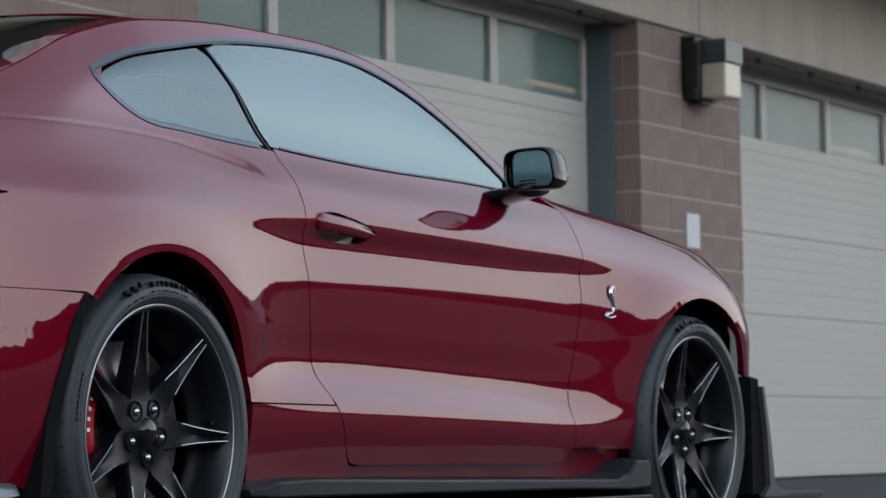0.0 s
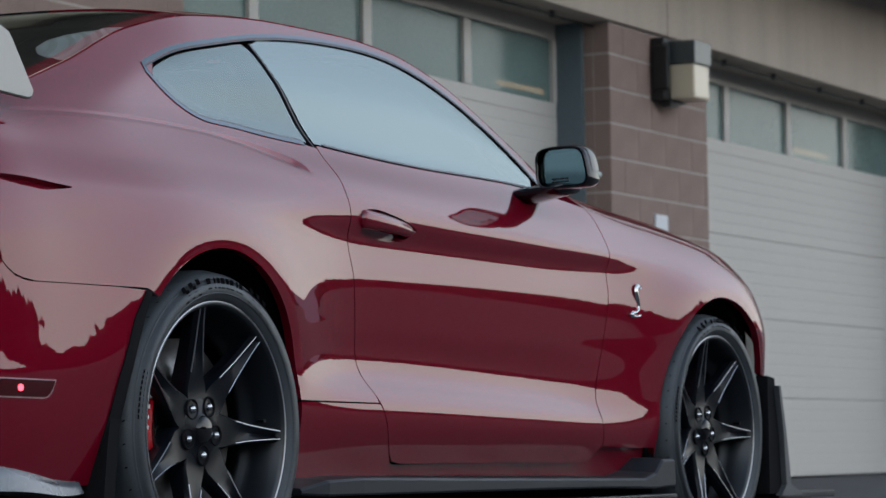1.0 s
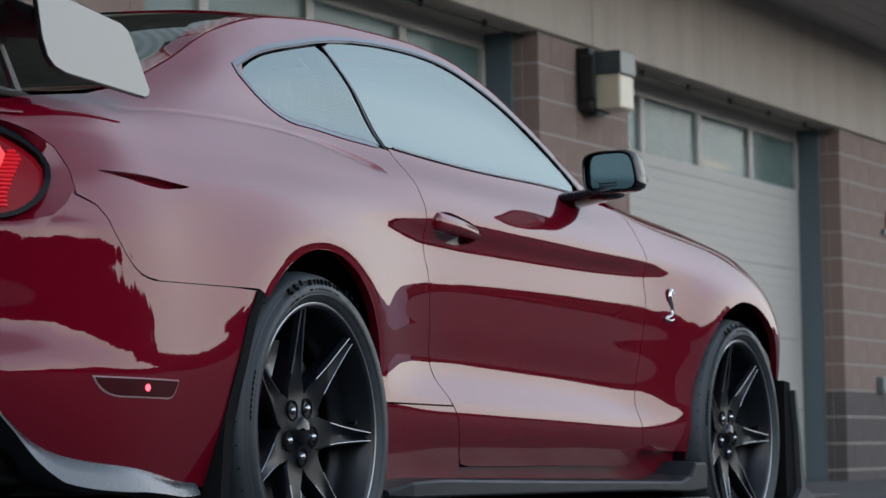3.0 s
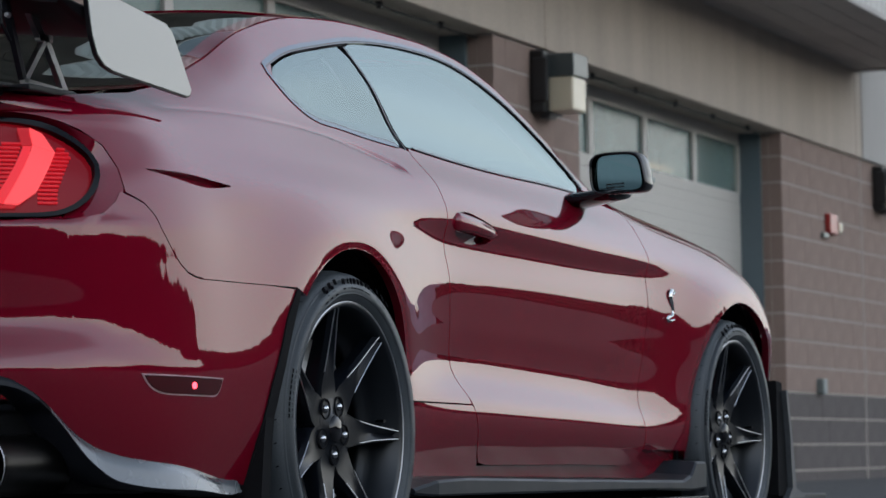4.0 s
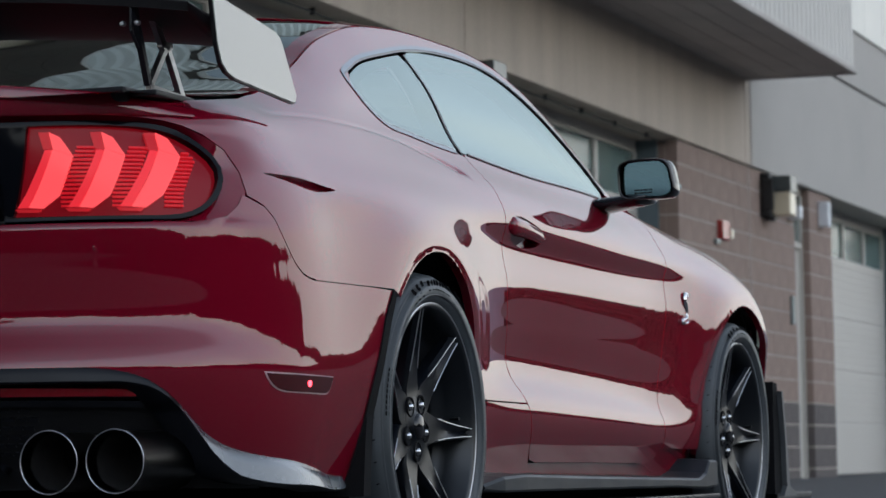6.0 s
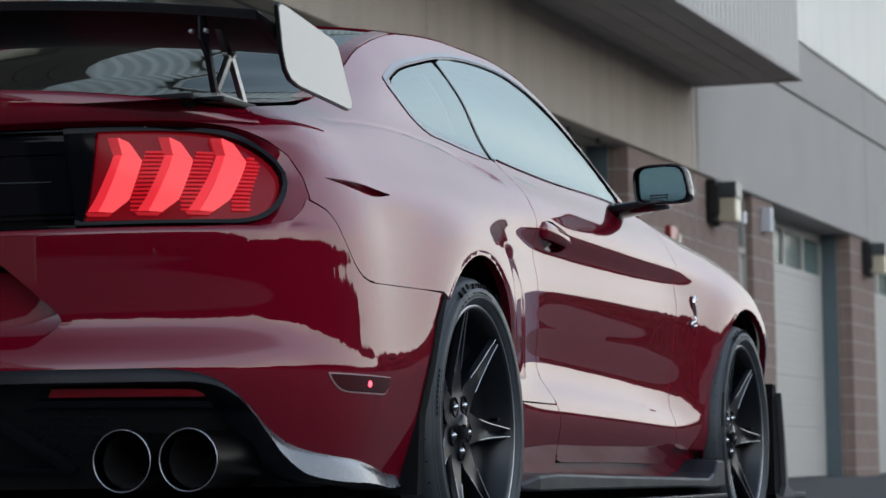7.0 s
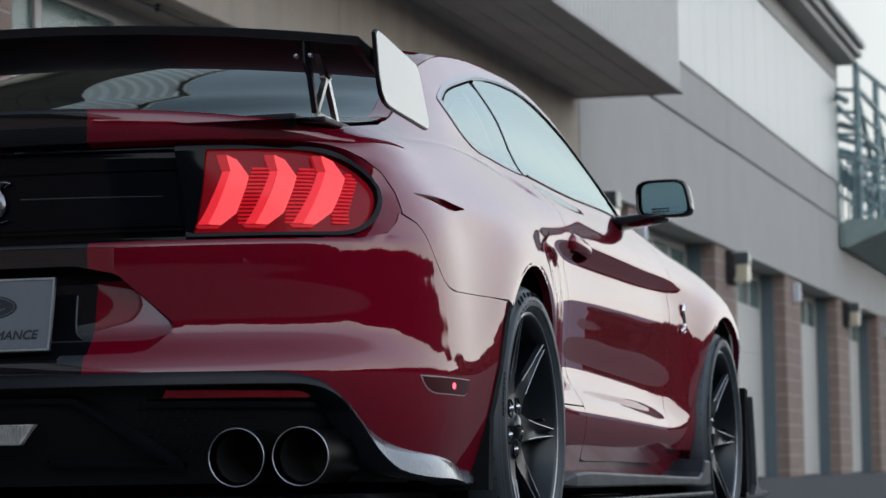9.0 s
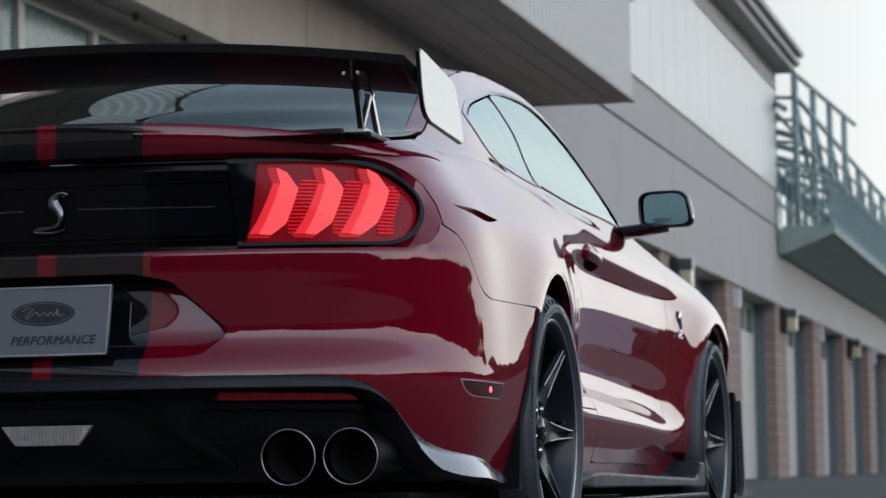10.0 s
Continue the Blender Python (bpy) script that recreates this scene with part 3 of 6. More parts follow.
def far_hills():
    """A long hazy ridge far across the track."""
    bm = bmesh.new()
    rows = []
    for i in range(181):
        a = radians(-165 + 172 * i / 180)
        h = 105 + 38 * noise.noise(Vector((i * 0.07, 3.1, 0))) + 14 * noise.noise(Vector((i * 0.31, 7.7, 0)))
        rows.append([bm.verts.new((d * math.cos(a), d * math.sin(a), z)) for d, z in ((2300, -2), (2450, h * 0.55), (2600, h), (2900, -2))])
    for p, q in zip(rows, rows[1:]):
        for j in range(3):
            bm.faces.new((p[j], q[j], q[j + 1], p[j + 1]))
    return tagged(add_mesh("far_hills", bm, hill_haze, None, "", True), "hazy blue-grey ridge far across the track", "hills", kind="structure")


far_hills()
tree_row("tree_row", -75, -70, -200, 320, 400, 7.0, 12.0)
tree_row("tree_row", -70, 60, -62, -66, 90, 12.0, 15.0)

# ---- the car: a two-door coupe, x forwards from the rear axle, y to its left, z up ----
def spline(xs, ys):
    """Natural cubic spline through a few stations; runs on straight past its ends."""
    xs, ys = np.array(xs, float), np.array(ys, float)
    n = len(xs)
    h = np.diff(xs)
    a, r = np.eye(n), np.zeros(n)
    for i in range(1, n - 1):
        a[i, i - 1], a[i, i], a[i, i + 1] = h[i - 1], 2 * (h[i - 1] + h[i]), h[i]
        r[i] = 6 * ((ys[i + 1] - ys[i]) / h[i] - (ys[i] - ys[i - 1]) / h[i - 1])
    m = np.linalg.solve(a, r)

    def f(x):
        x = np.asarray(x, float)
        i = np.clip(np.searchsorted(xs, x) - 1, 0, n - 2)
        t, w = x - xs[i], h[i]
        b = (ys[i + 1] - ys[i]) / w - w * (2 * m[i] + m[i + 1]) / 6
        return ys[i] + t * (b + t * (m[i] / 2 + t * (m[i + 1] - m[i]) / (6 * w)))
    return f


def steady_curve(xs, ys):
    """Monotone Hermite curve, for lines with corners in them."""
    xs, ys = np.array(xs, float), np.array(ys, float)
    h, d = np.diff(xs), np.diff(ys) / np.diff(xs)
    m = np.zeros(len(xs))
    m[0], m[-1] = d[0], d[-1]
    for i in range(1, len(xs) - 1):
        if d[i - 1] * d[i] > 0:
            w1, w2 = 2 * h[i] + h[i - 1], h[i] + 2 * h[i - 1]
            m[i] = (w1 + w2) / (w1 / d[i - 1] + w2 / d[i])

    def f(x):
        x = np.clip(np.asarray(x, float), xs[0], xs[-1])
        i = np.clip(np.searchsorted(xs, x) - 1, 0, len(xs) - 2)
        t = (x - xs[i]) / h[i]
        return ys[i] * (1 + 2 * t) * (1 - t) ** 2 + h[i] * m[i] * t * (1 - t) ** 2 + ys[i + 1] * t * t * (3 - 2 * t) + h[i] * m[i + 1] * t * t * (t - 1)
    return f


ST = [-0.78, -0.55, -0.2, 0.15, 0.45, 0.66, 0.8, 1.3, 1.8, 2.15, 2.45, 2.8, 3.2, 3.6]
# feature lines of the body side, from the sill up: height, then half width
LZ = [spline(ST, v) for v in (
    [.20, .20, .20, .21, .225, .229, .23, .23, .225, .225, .22, .21, .2, .2],          # sill
    [.37, .36, .37, .395, .406, .405, .403, .388, .372, .36, .36, .37, .36, .34],      # lower crease
    [.452, .447, .455, .47, .478, .480, .48, .462, .430, .405, .43, .46, .44, .40],     # top of the lower flare
    [.545, .55, .58, .59, .595, .598, .60, .59, .58, .57, .58, .59, .56, .48],          # hollow
    [.655, .66, .69, .70, .70, .70, .70, .71, .71, .71, .69, .68, .65, .55],           # door middle
    [.755, .76, .78, .79, .805, .806, .805, .792, .785, .784, .765, .745, .71, .61],    # below the shoulder crease
    [.835, .837, .845, .85, .848, .847, .846, .838, .828, .82, .81, .80, .76, .66],     # shoulder crease
    [.915, .917, .925, .935, .93, .924, .92, .905, .89, .88, .870, .858, .812, .71],       # shoulder
    [.992, .995, 1.03, 1.055, 1.04, 1.030, 1.022, 1.005, .998, .967, .936, .912, .866, .760])]   # belt
LY = [spline(ST, v) for v in (
    [.885, .885, .89, .88, .86, .851, .848, .845, .842, .856, .88, .89, .85, .60],
    [.925, .930, .935, .922, .904, .899, .897, .893, .892, .897, .915, .925, .87, .62],
    [.930, .942, .950, .925, .893, .869, .861, .8575, .865, .889, .918, .932, .88, .63],
    [.931, .940, .953, .931, .899, .8756, .869, .8655, .871, .888, .924, .942, .89, .64],
    [.9325, .9335, .951, .936, .906, .884, .8785, .8745, .878, .892, .928, .947, .89, .64],
    [.930, .922, .942, .929, .897, .877, .8715, .8685, .8715, .884, .919, .937, .875, .63],
    [.895, .905, .922, .914, .898, .889, .887, .884, .885, .889, .904, .912, .855, .615],
    [.850, .855, .862, .852, .852, .862, .864, .862, .860, .858, .866, .865, .815, .59],
    [.795, .795, .785, .755, .755, .763, .768, .774, .775, .79, .798, .80, .755, .56])]
RX = [-1.2, -0.95, -0.55, -0.2, 0.1, 0.4, 0.8, 1.1, 1.35, 1.55, 1.7, 1.85, 2.02, 2.2, 2.5, 2.8, 3.2, 3.6]
rail_z = steady_curve(RX, [.985, 1.00, 1.045, 1.145, 1.258, 1.325, 1.353, 1.355, 1.338, 1.285, 1.215, 1.13, 1.035, .998, .972, .950, .903, .795])
rail_y = steady_curve(RX, [.73, .735, .725, .675, .632, .614, .607, .607, .613, .638, .668, .702, .737, .738, .735, .73, .69, .52])
mid_z = steady_curve([-1.2, -1.0, -0.62, -0.45, -0.2, 0.1, 0.4, 0.8, 1.15, 1.45, 1.75, 2.08, 2.2, 2.75, 3.2, 3.6], [.985, 1.005, 1.048, 1.075, 1.178, 1.295, 1.372, 1.398, 1.40, 1.375, 1.235, 1.065, 1.038, 1.0, .945, .825])

REAR0 = -0.55
REARX = steady_curve([0.15, 0.22, 0.30, 0.40, 0.452, 0.475, 0.535, 0.555, 0.65, 0.730, 0.752, 0.86, 0.94, 0.985, 1.05], [-1.02, -1.05, -1.10, -1.148, -1.162, -1.156, -1.117, -1.110, -1.116, -1.119, -1.102, -1.108, -1.111, -1.088, -1.0])
ARC = 1.30


def half_width(x, z):
    """Half width of the body side at station x and height z."""
    x, z = np.broadcast_arrays(np.asarray(x, float), np.asarray(z, float))
    zs = np.stack([f(x) for f in LZ], -1)
    ys_ = np.stack([f(x) for f in LY], -1)
    rz, ry = rail_z(x), rail_y(x)
    rz = np.maximum(rz, zs[..., -1] + 0.02)
    gz = zs[..., -1] * 0.5 + rz * 0.5
    gy = ys_[..., -1] * 0.5 + ry * 0.5 + 0.05 * (rz - zs[..., -1])
    zs = np.concatenate([zs, gz[..., None], rz[..., None]], -1)
    ys_ = np.concatenate([ys_, gy[..., None], ry[..., None]], -1)
    h, d = np.diff(zs, axis=-1), np.diff(ys_, axis=-1) / np.diff(zs, axis=-1)
    m = np.empty_like(zs)
    m[..., 1:-1] = (d[..., :-1] * h[..., 1:] + d[..., 1:] * h[..., :-1]) / (h[..., :-1] + h[..., 1:])
    m[..., 0], m[..., -1] = d[..., 0], d[..., -1]
    i = np.clip((z[..., None] > zs).sum(-1) - 1, 0, zs.shape[-1] - 2)
    g = lambda a, k: np.take_along_axis(a, k[..., None], -1)[..., 0]
    z0, hh = g(zs, i), g(h, i)
    t = (z - z0) / hh
    tc = np.clip(t, 0, 1)
    y0, y1, m0, m1 = g(ys_, i), g(ys_, i + 1), g(m, i), g(m, i + 1)
    out = y0 * (1 + 2 * tc) * (1 - tc) ** 2 + hh * m0 * tc * (1 - tc) ** 2 + y1 * tc * tc * (3 - 2 * tc) + hh * m1 * tc * tc * (tc - 1)
    return out + np.where(t > 1, m1 * (t - 1) * hh, 0) + np.where(t < 0, m0 * t * hh, 0) + dents(x, z)


HX, HZ = [-0.95, -0.74, -0.36, -0.17, 0.06, 0.26, 0.40, 0.53, 0.60], [0.98, 0.985, 1.012, 1.018, 1.020, 1.013, 0.997, 0.967, 0.945]     # crease along the haunch
haunch = spline(HX, HZ)


def dents(x, z):
    """Local shapes: wheel arch flares, and the swell over the rear wheel."""
    out = 0.0
    for cx, cz, r, amp in ((0.02, 0.345, 0.39, 0.016), (2.75, 0.345, 0.385, 0.016)):
        d = np.hypot(x - cx, z - cz) - r
        up = np.clip((z - 0.42) / 0.2, 0, 1)
        out = out + amp * up * np.exp(-(np.maximum(d, 0) / 0.12) ** 2)
        g = (0.075 - np.maximum(d, 0)) / 0.006
        out = out - 0.03 * 0.006 * np.clip((z - 0.55) / 0.15, 0, 1) * np.where(g > 20, g, np.log1p(np.exp(np.minimum(g, 20))))
        # the last two centimetres roll in towards the wheel
        g = (0.024 - np.maximum(d, 0)) / 0.005
        out = out - 0.14 * 0.005 * np.clip((z - 0.40) / 0.1, 0, 1) * np.log1p(np.exp(np.minimum(g, 20)))
    zc = haunch(np.clip(x, -0.95, 0.6))
    fade = np.clip((x + 0.95) / 0.2, 0, 1) * np.clip((0.565 - x) / 0.03, 0, 1)
    w = np.clip((x - 0.22) / 0.25, 0, 1)
    out = out - (0.0022 + 0.0075 * w) * fade * np.exp(-((z - zc) / (0.005 + 0.006 * w)) ** 2)
    return out


def skin(s, z):
    """Point of the right body skin: s >= 0 runs forwards along the side, s < 0 round the rear corner to the middle."""
    s, z = np.broadcast_arrays(np.asarray(s, float), np.asarray(z, float))
    ph = np.clip(-s, 0, None) / ARC * (math.pi / 2)
    n = 3.0
    c, sn = np.cos(ph), np.sin(ph)
    k = (np.abs(c) ** n + np.abs(sn) ** n) ** (-1 / n)
    # the shelf over the lower bumper tapers to a point at the corner
    a = np.clip((s + 0.62) / 0.50, 0, 1)
    zu = 0.545 - 0.080 * a * a * (3 - 2 * a)
    zq = np.where(z <= 0.452, z, np.where(z < zu, 0.452 + (z - 0.452) * 0.093 / (zu - 0.452), np.where(z < 0.65, 0.65 - (0.65 - z) * 0.105 / (0.65 - zu), z)))
    px = np.where(s < 0, REAR0 + (REARX(zq) - REAR0) * sn * k, np.maximum(s, 0) + REAR0)
    x = np.where(s < 0, REAR0 - 0.2 * (1 - np.exp((px - REAR0) / 0.2)), px)
    y = half_width(x, z)
    py = np.where(s < 0, y * c * k, y)
    return np.stack([px, -py, z], -1)


def top(x, f):
    """Point of the upper skin: f runs from -1 (right rail) to 1 (left rail)."""
    x, f = np.broadcast_arrays(np.asarray(x, float), np.asarray(f, float))
    ry, rz, mz = rail_y(x), rail_z(x), mid_z(x)
    a = np.abs(f)
    z = mz - (mz - rz) * (0.65 * a ** 2 + 0.35 * a ** 5)
    return np.stack([x, ry * f, z], -1)


def inside(pts, poly):
    poly = np.asarray(poly)
    x, y = pts[:, 0], pts[:, 1]
    r = np.zeros(len(pts), bool)
    j = len(poly) - 1
    for i in range(len(poly)):
        xi, yi, xj, yj = *poly[i], *poly[j]
        with np.errstate(divide='ignore', invalid='ignore'):
            hit = ((yi > y) != (yj > y)) & (x < (xj - xi) * (y - yi) / (yj - yi + 1e-12) + xi)
        r ^= hit
        j = i
    return r


def dense(poly, step):
    out = []
    for i, p in enumerate(poly):
        q = poly[(i + 1) % len(poly)]
        k = max(1, int(math.hypot(q[0] - p[0], q[1] - p[1]) / step))
        out += [(p[0] + (q[0] - p[0]) * t / k, p[1] + (q[1] - p[1]) * t / k) for t in range(k)]
    return out


from mathutils.geometry import delaunay_2d_cdt


def panel(name, surf, outline, material, parent, holes=(), step=0.022, flange=0.02, lift=0.0, mirror=False, label="", along=()):
    """A sheet of the skin inside an outline, with its edges turned inwards by flange; along: more points, for a fine crease."""
    loops = [dense(outline, step * 0.6)] + [dense(h, step * 0.6) for h in holes]
    o = np.array(loops[0])
    lo, hi = o.min(0), o.max(0)
    gx, gy = np.meshgrid(np.arange(lo[0] + step / 2, hi[0], step), np.arange(lo[1] + step / 2, hi[1], step * 0.8))
    g = np.stack([gx.ravel(), gy.ravel()], -1)
    keep = inside(g, loops[0])
    for h in loops[1:]:
        keep &= ~inside(g, h)
    g = g[keep]
    if len(along):
        fine = np.asarray(along)
        fine = fine[inside(fine, loops[0])]
        d = np.full(len(g), 9.0)
        for k in range(0, len(fine), 200):
            d = np.minimum(d, np.sqrt(((g[:, None] - fine[None, k:k + 200]) ** 2).sum(-1)).min(1))
        g = np.concatenate([g[d > step * 0.5], fine])
    bp = np.concatenate([np.array(l) for l in loops])
    if len(g):
        d = np.full(len(g), 9.0)
        for k in range(0, len(bp), 200):
            d = np.minimum(d, np.sqrt(((g[:, None] - bp[None, k:k + 200]) ** 2).sum(-1)).min(1))
        g = g[d > step * 0.4]
    verts, edges = [], []
    for l in loops:
        n0 = len(verts)
        verts += [Vector(p) for p in l]
        edges += [(n0 + i, n0 + (i + 1) % len(l)) for i in range(len(l))]
    verts += [Vector(p) for p in g]
    v2, _, f2, _, _, _ = delaunay_2d_cdt(verts, edges, [], 0, 1e-6)
    pts = np.array([(v.x, v.y) for v in v2])
    tri = np.array([f for f in f2 if len(f) == 3])
    cen = pts[tri].mean(1)
    ok = inside(cen, loops[0])
    for h in loops[1:]:
        ok &= ~inside(cen, h)
    tri = tri[ok]
    e = 0.002
    p3 = surf(pts[:, 0], pts[:, 1])
    du = surf(pts[:, 0] + e, pts[:, 1]) - surf(pts[:, 0] - e, pts[:, 1])
    dv = surf(pts[:, 0], pts[:, 1] + e) - surf(pts[:, 0], pts[:, 1] - e)
    nr = np.cross(du, dv)
    nr /= np.linalg.norm(nr, axis=1)[:, None] + 1e-12
    ref = p3 - np.array([1.2, 0, 0.45])
    flip = np.sign((nr * ref * np.array([0.3, 1, 1])).sum(1).mean())
    nr *= flip
    p3 = p3 + nr * lift
    n = len(p3)
    verts3, norms, faces = p3, nr, [tuple(t) for t in tri]
    if flange:
        cnt = {}
        for t in tri:
            for a, b in ((t[0], t[1]), (t[1], t[2]), (t[2], t[0])):
                cnt[(a, b)] = 1
        rim = [(a, b) for a, b in cnt if (b, a) not in cnt]
        used = sorted({i for ed in rim for i in ed})
        at = {i: k for k, i in enumerate(used)}
        mrim = len(used)
        outp = np.zeros((mrim, 3))
        for a, b in rim:
            dirv = np.cross(p3[b] - p3[a], nr[a])
            for i in (a, b):
                outp[at[i]] += dirv
        outp /= np.linalg.norm(outp, axis=1)[:, None] + 1e-12
        verts3 = np.concatenate([p3, p3[used], p3[used] - nr[used] * flange])
        norms = np.concatenate([nr, outp, outp])
        faces = faces + [(n + at[a], n + mrim + at[a], n + mrim + at[b], n + at[b]) for a, b in rim]
    if mirror:
        verts3, norms = verts3 * np.array([1, -1, 1]), norms * np.array([1, -1, 1])
    me = bpy.data.meshes.new(name)
    me.from_pydata([tuple(v) for v in verts3], [], [tuple(int(i) for i in f) for f in faces])
    # turn faces to agree with the normals
    bm = bmesh.new()
    bm.from_mesh(me)
    bm.verts.ensure_lookup_table()
    nv = [Vector(v) for v in norms]
    for f in bm.faces:
        f.normal_update()
        if f.normal.dot(sum((nv[v.index] for v in f.verts), Vector())) < 0:
            f.normal_flip()
        f.smooth = True
    bm.to_mesh(me)
    bm.free()
    me.normals_split_custom_set_from_vertices([tuple(v) for v in norms])
    me.materials.append(material)
    ob = new(name, me)
    ob.parent = parent
    if label:
        ob["label"] = label
    return ob


def sx(x):
    """Skin coordinate of a station on the straight side."""
    return x - REAR0


def line(pts, n=14):
    """A smooth line through a few points, as a list."""
    t = np.cumsum([0] + [math.hypot(b[0] - a[0], b[1] - a[1]) for a, b in zip(pts, pts[1:])])
    fx, fy = spline(t, [p[0] for p in pts]), spline(t, [p[1] for p in pts])
    tt = np.linspace(0, t[-1], n)
    return [(float(fx(q)), float(fy(q))) for q in tt]


def off(pts, dx, dz=0.0):
    return [(p[0] + dx, p[1] + dz) for p in pts]


def arc_pts(cx, cz, r, a0, a1, n=36):
    return [(cx + r * math.cos(radians(a0 + (a1 - a0) * i / n)), cz + r * math.sin(radians(a0 + (a1 - a0) * i / n))) for i in range(n + 1)]


car = empty("coupe_car", "dark red two-door sports coupe with black stripes, parked on the apron", "car")

# cut lines, in (x, z)
DOOR_REAR = line([(0.715, 1.022), (0.685, 0.95), (0.668, 0.88), (0.675, 0.79), (0.69, 0.69), (0.71, 0.585), (0.735, 0.485), (0.785, 0.40), (0.835, 0.325), (0.868, 0.285)], 20)
DOOR_FRONT = line([(2.14, 0.965), (2.125, 0.89), (2.10, 0.82), (2.09, 0.725), (2.065, 0.60), (2.03, 0.47), (2.02, 0.375), (2.045, 0.30)], 18)
DOOR_FOOT = [(0.90, 0.262), (0.95, 0.255), (1.5, 0.252), (1.95, 0.246), (2.0, 0.252), (2.045, 0.292)]
belt = lambda x: float(LZ[8](x))
WIN_TOP = line([(0.076, 1.158), (0.19, 1.202), (0.40, 1.250), (0.62, 1.289), (0.86, 1.314), (1.11, 1.322), (1.34, 1.305), (1.53, 1.25), (1.68, 1.178), (1.80, 1.10), (1.90, 1.02)], 40)
WIN_FOOT = [(1.90, belt(1.9) + 0.008)] + [(x, belt(x) + 0.006) for x in np.linspace(1.8, 0.75, 14)] + [(x, belt(x) + 0.006) for x in np.linspace(0.62, 0.25, 6)] + line([(0.2, 1.062), (0.13, 1.098), (0.088, 1.14)], 6)
REAR_ARCH = arc_pts(0.02, 0.345, 0.39, -22, 140)
FRONT_ARCH = arc_pts(2.75, 0.345, 0.385, 20, 198)
BUMPER_CUT = line([(-0.30, 0.634), (-0.54, 0.636), (-0.70, 0.636)], 5)

S = lambda pts: [(sx(x), z) for x, z in pts]
# round the corner, in (s, z): up from the end of the bumper cut to the tail lamp
CORNER_CUT = line([(-0.16, 0.637), (-0.235, 0.65), (-0.30, 0.70), (-0.36, 0.765), (-0.405, 0.80)], 10)
rail_line = [(x, float(rail_z(x)) - 0.004) for x in np.linspace(2.02, -0.55, 60)]
arch_end = REAR_ARCH[-1]
TAIL_L, TAIL_H, TAIL_B = -0.50, 0.945, 0.748    # lamp end round the corner, top, bottom



def band(path, d0, d1):
    """Outline of a strip beside a line, between two distances to its left."""
    p = np.array(path)
    d = np.gradient(p, axis=0)
    nn = np.stack([-d[:, 1], d[:, 0]], -1) / (np.linalg.norm(d, axis=1)[:, None] + 1e-9)
    return [tuple(q) for q in p + nn * d0] + [tuple(q) for q in (p + nn * d1)[::-1]]


def recess_skin(s, z):
    """The floor of the plate recess leans back towards its top."""
    p = skin(s, z)
    p[..., 0] += 0.013 + 0.05 * np.clip((z - 0.50) / 0.17, -0.1, 1.3)
    return p


def s_at(y, z):
    """Skin coordinate on the tail where the half width is y."""
    q = np.linspace(-1.30, 0, 1301)
    return float(q[np.argmin(np.abs(skin(q, np.full(1301, z))[:, 1] + y))])


LIP = line([(-0.95, 0.452), (-0.825, 0.451), (-0.72, 0.446), (-0.66, 0.427), (-0.60, 0.370), (-0.54, 0.312), (-0.495, 0.294), (-0.365, 0.273), (-0.245, 0.264), (-0.105, 0.249), (0.05, 0.231)], 34)      # lower edge of the rear bumper, in (s, z)
VENT = line([(-0.335, 0.851), (-0.22, 0.851), (-0.08, 0.847), (0.06, 0.837)], 14) + line([(0.056, 0.834), (-0.02, 0.826), (-0.12, 0.827), (-0.23, 0.838), (-0.335, 0.849)], 16)[:-1]
BOWL = S(line([(0.742, 0.868), (0.78, 0.873), (0.86, 0.866), (0.94, 0.852), (0.998, 0.834)], 14) + line([(1.0, 0.829), (0.97, 0.813), (0.92, 0.801), (0.85, 0.797), (0.78, 0.803), (0.742, 0.812)], 14) + [(0.736, 0.82), (0.735, 0.858)])
RECESS = [(s_at(y, z), z) for y, z in ((0.20, 0.692), (0.285, 0.675), (0.30, 0.668), (0.41, 0.572), (0.418, 0.556), (0.41, 0.542), (0.37, 0.508), (0.355, 0.50), (0.19, 0.498))]
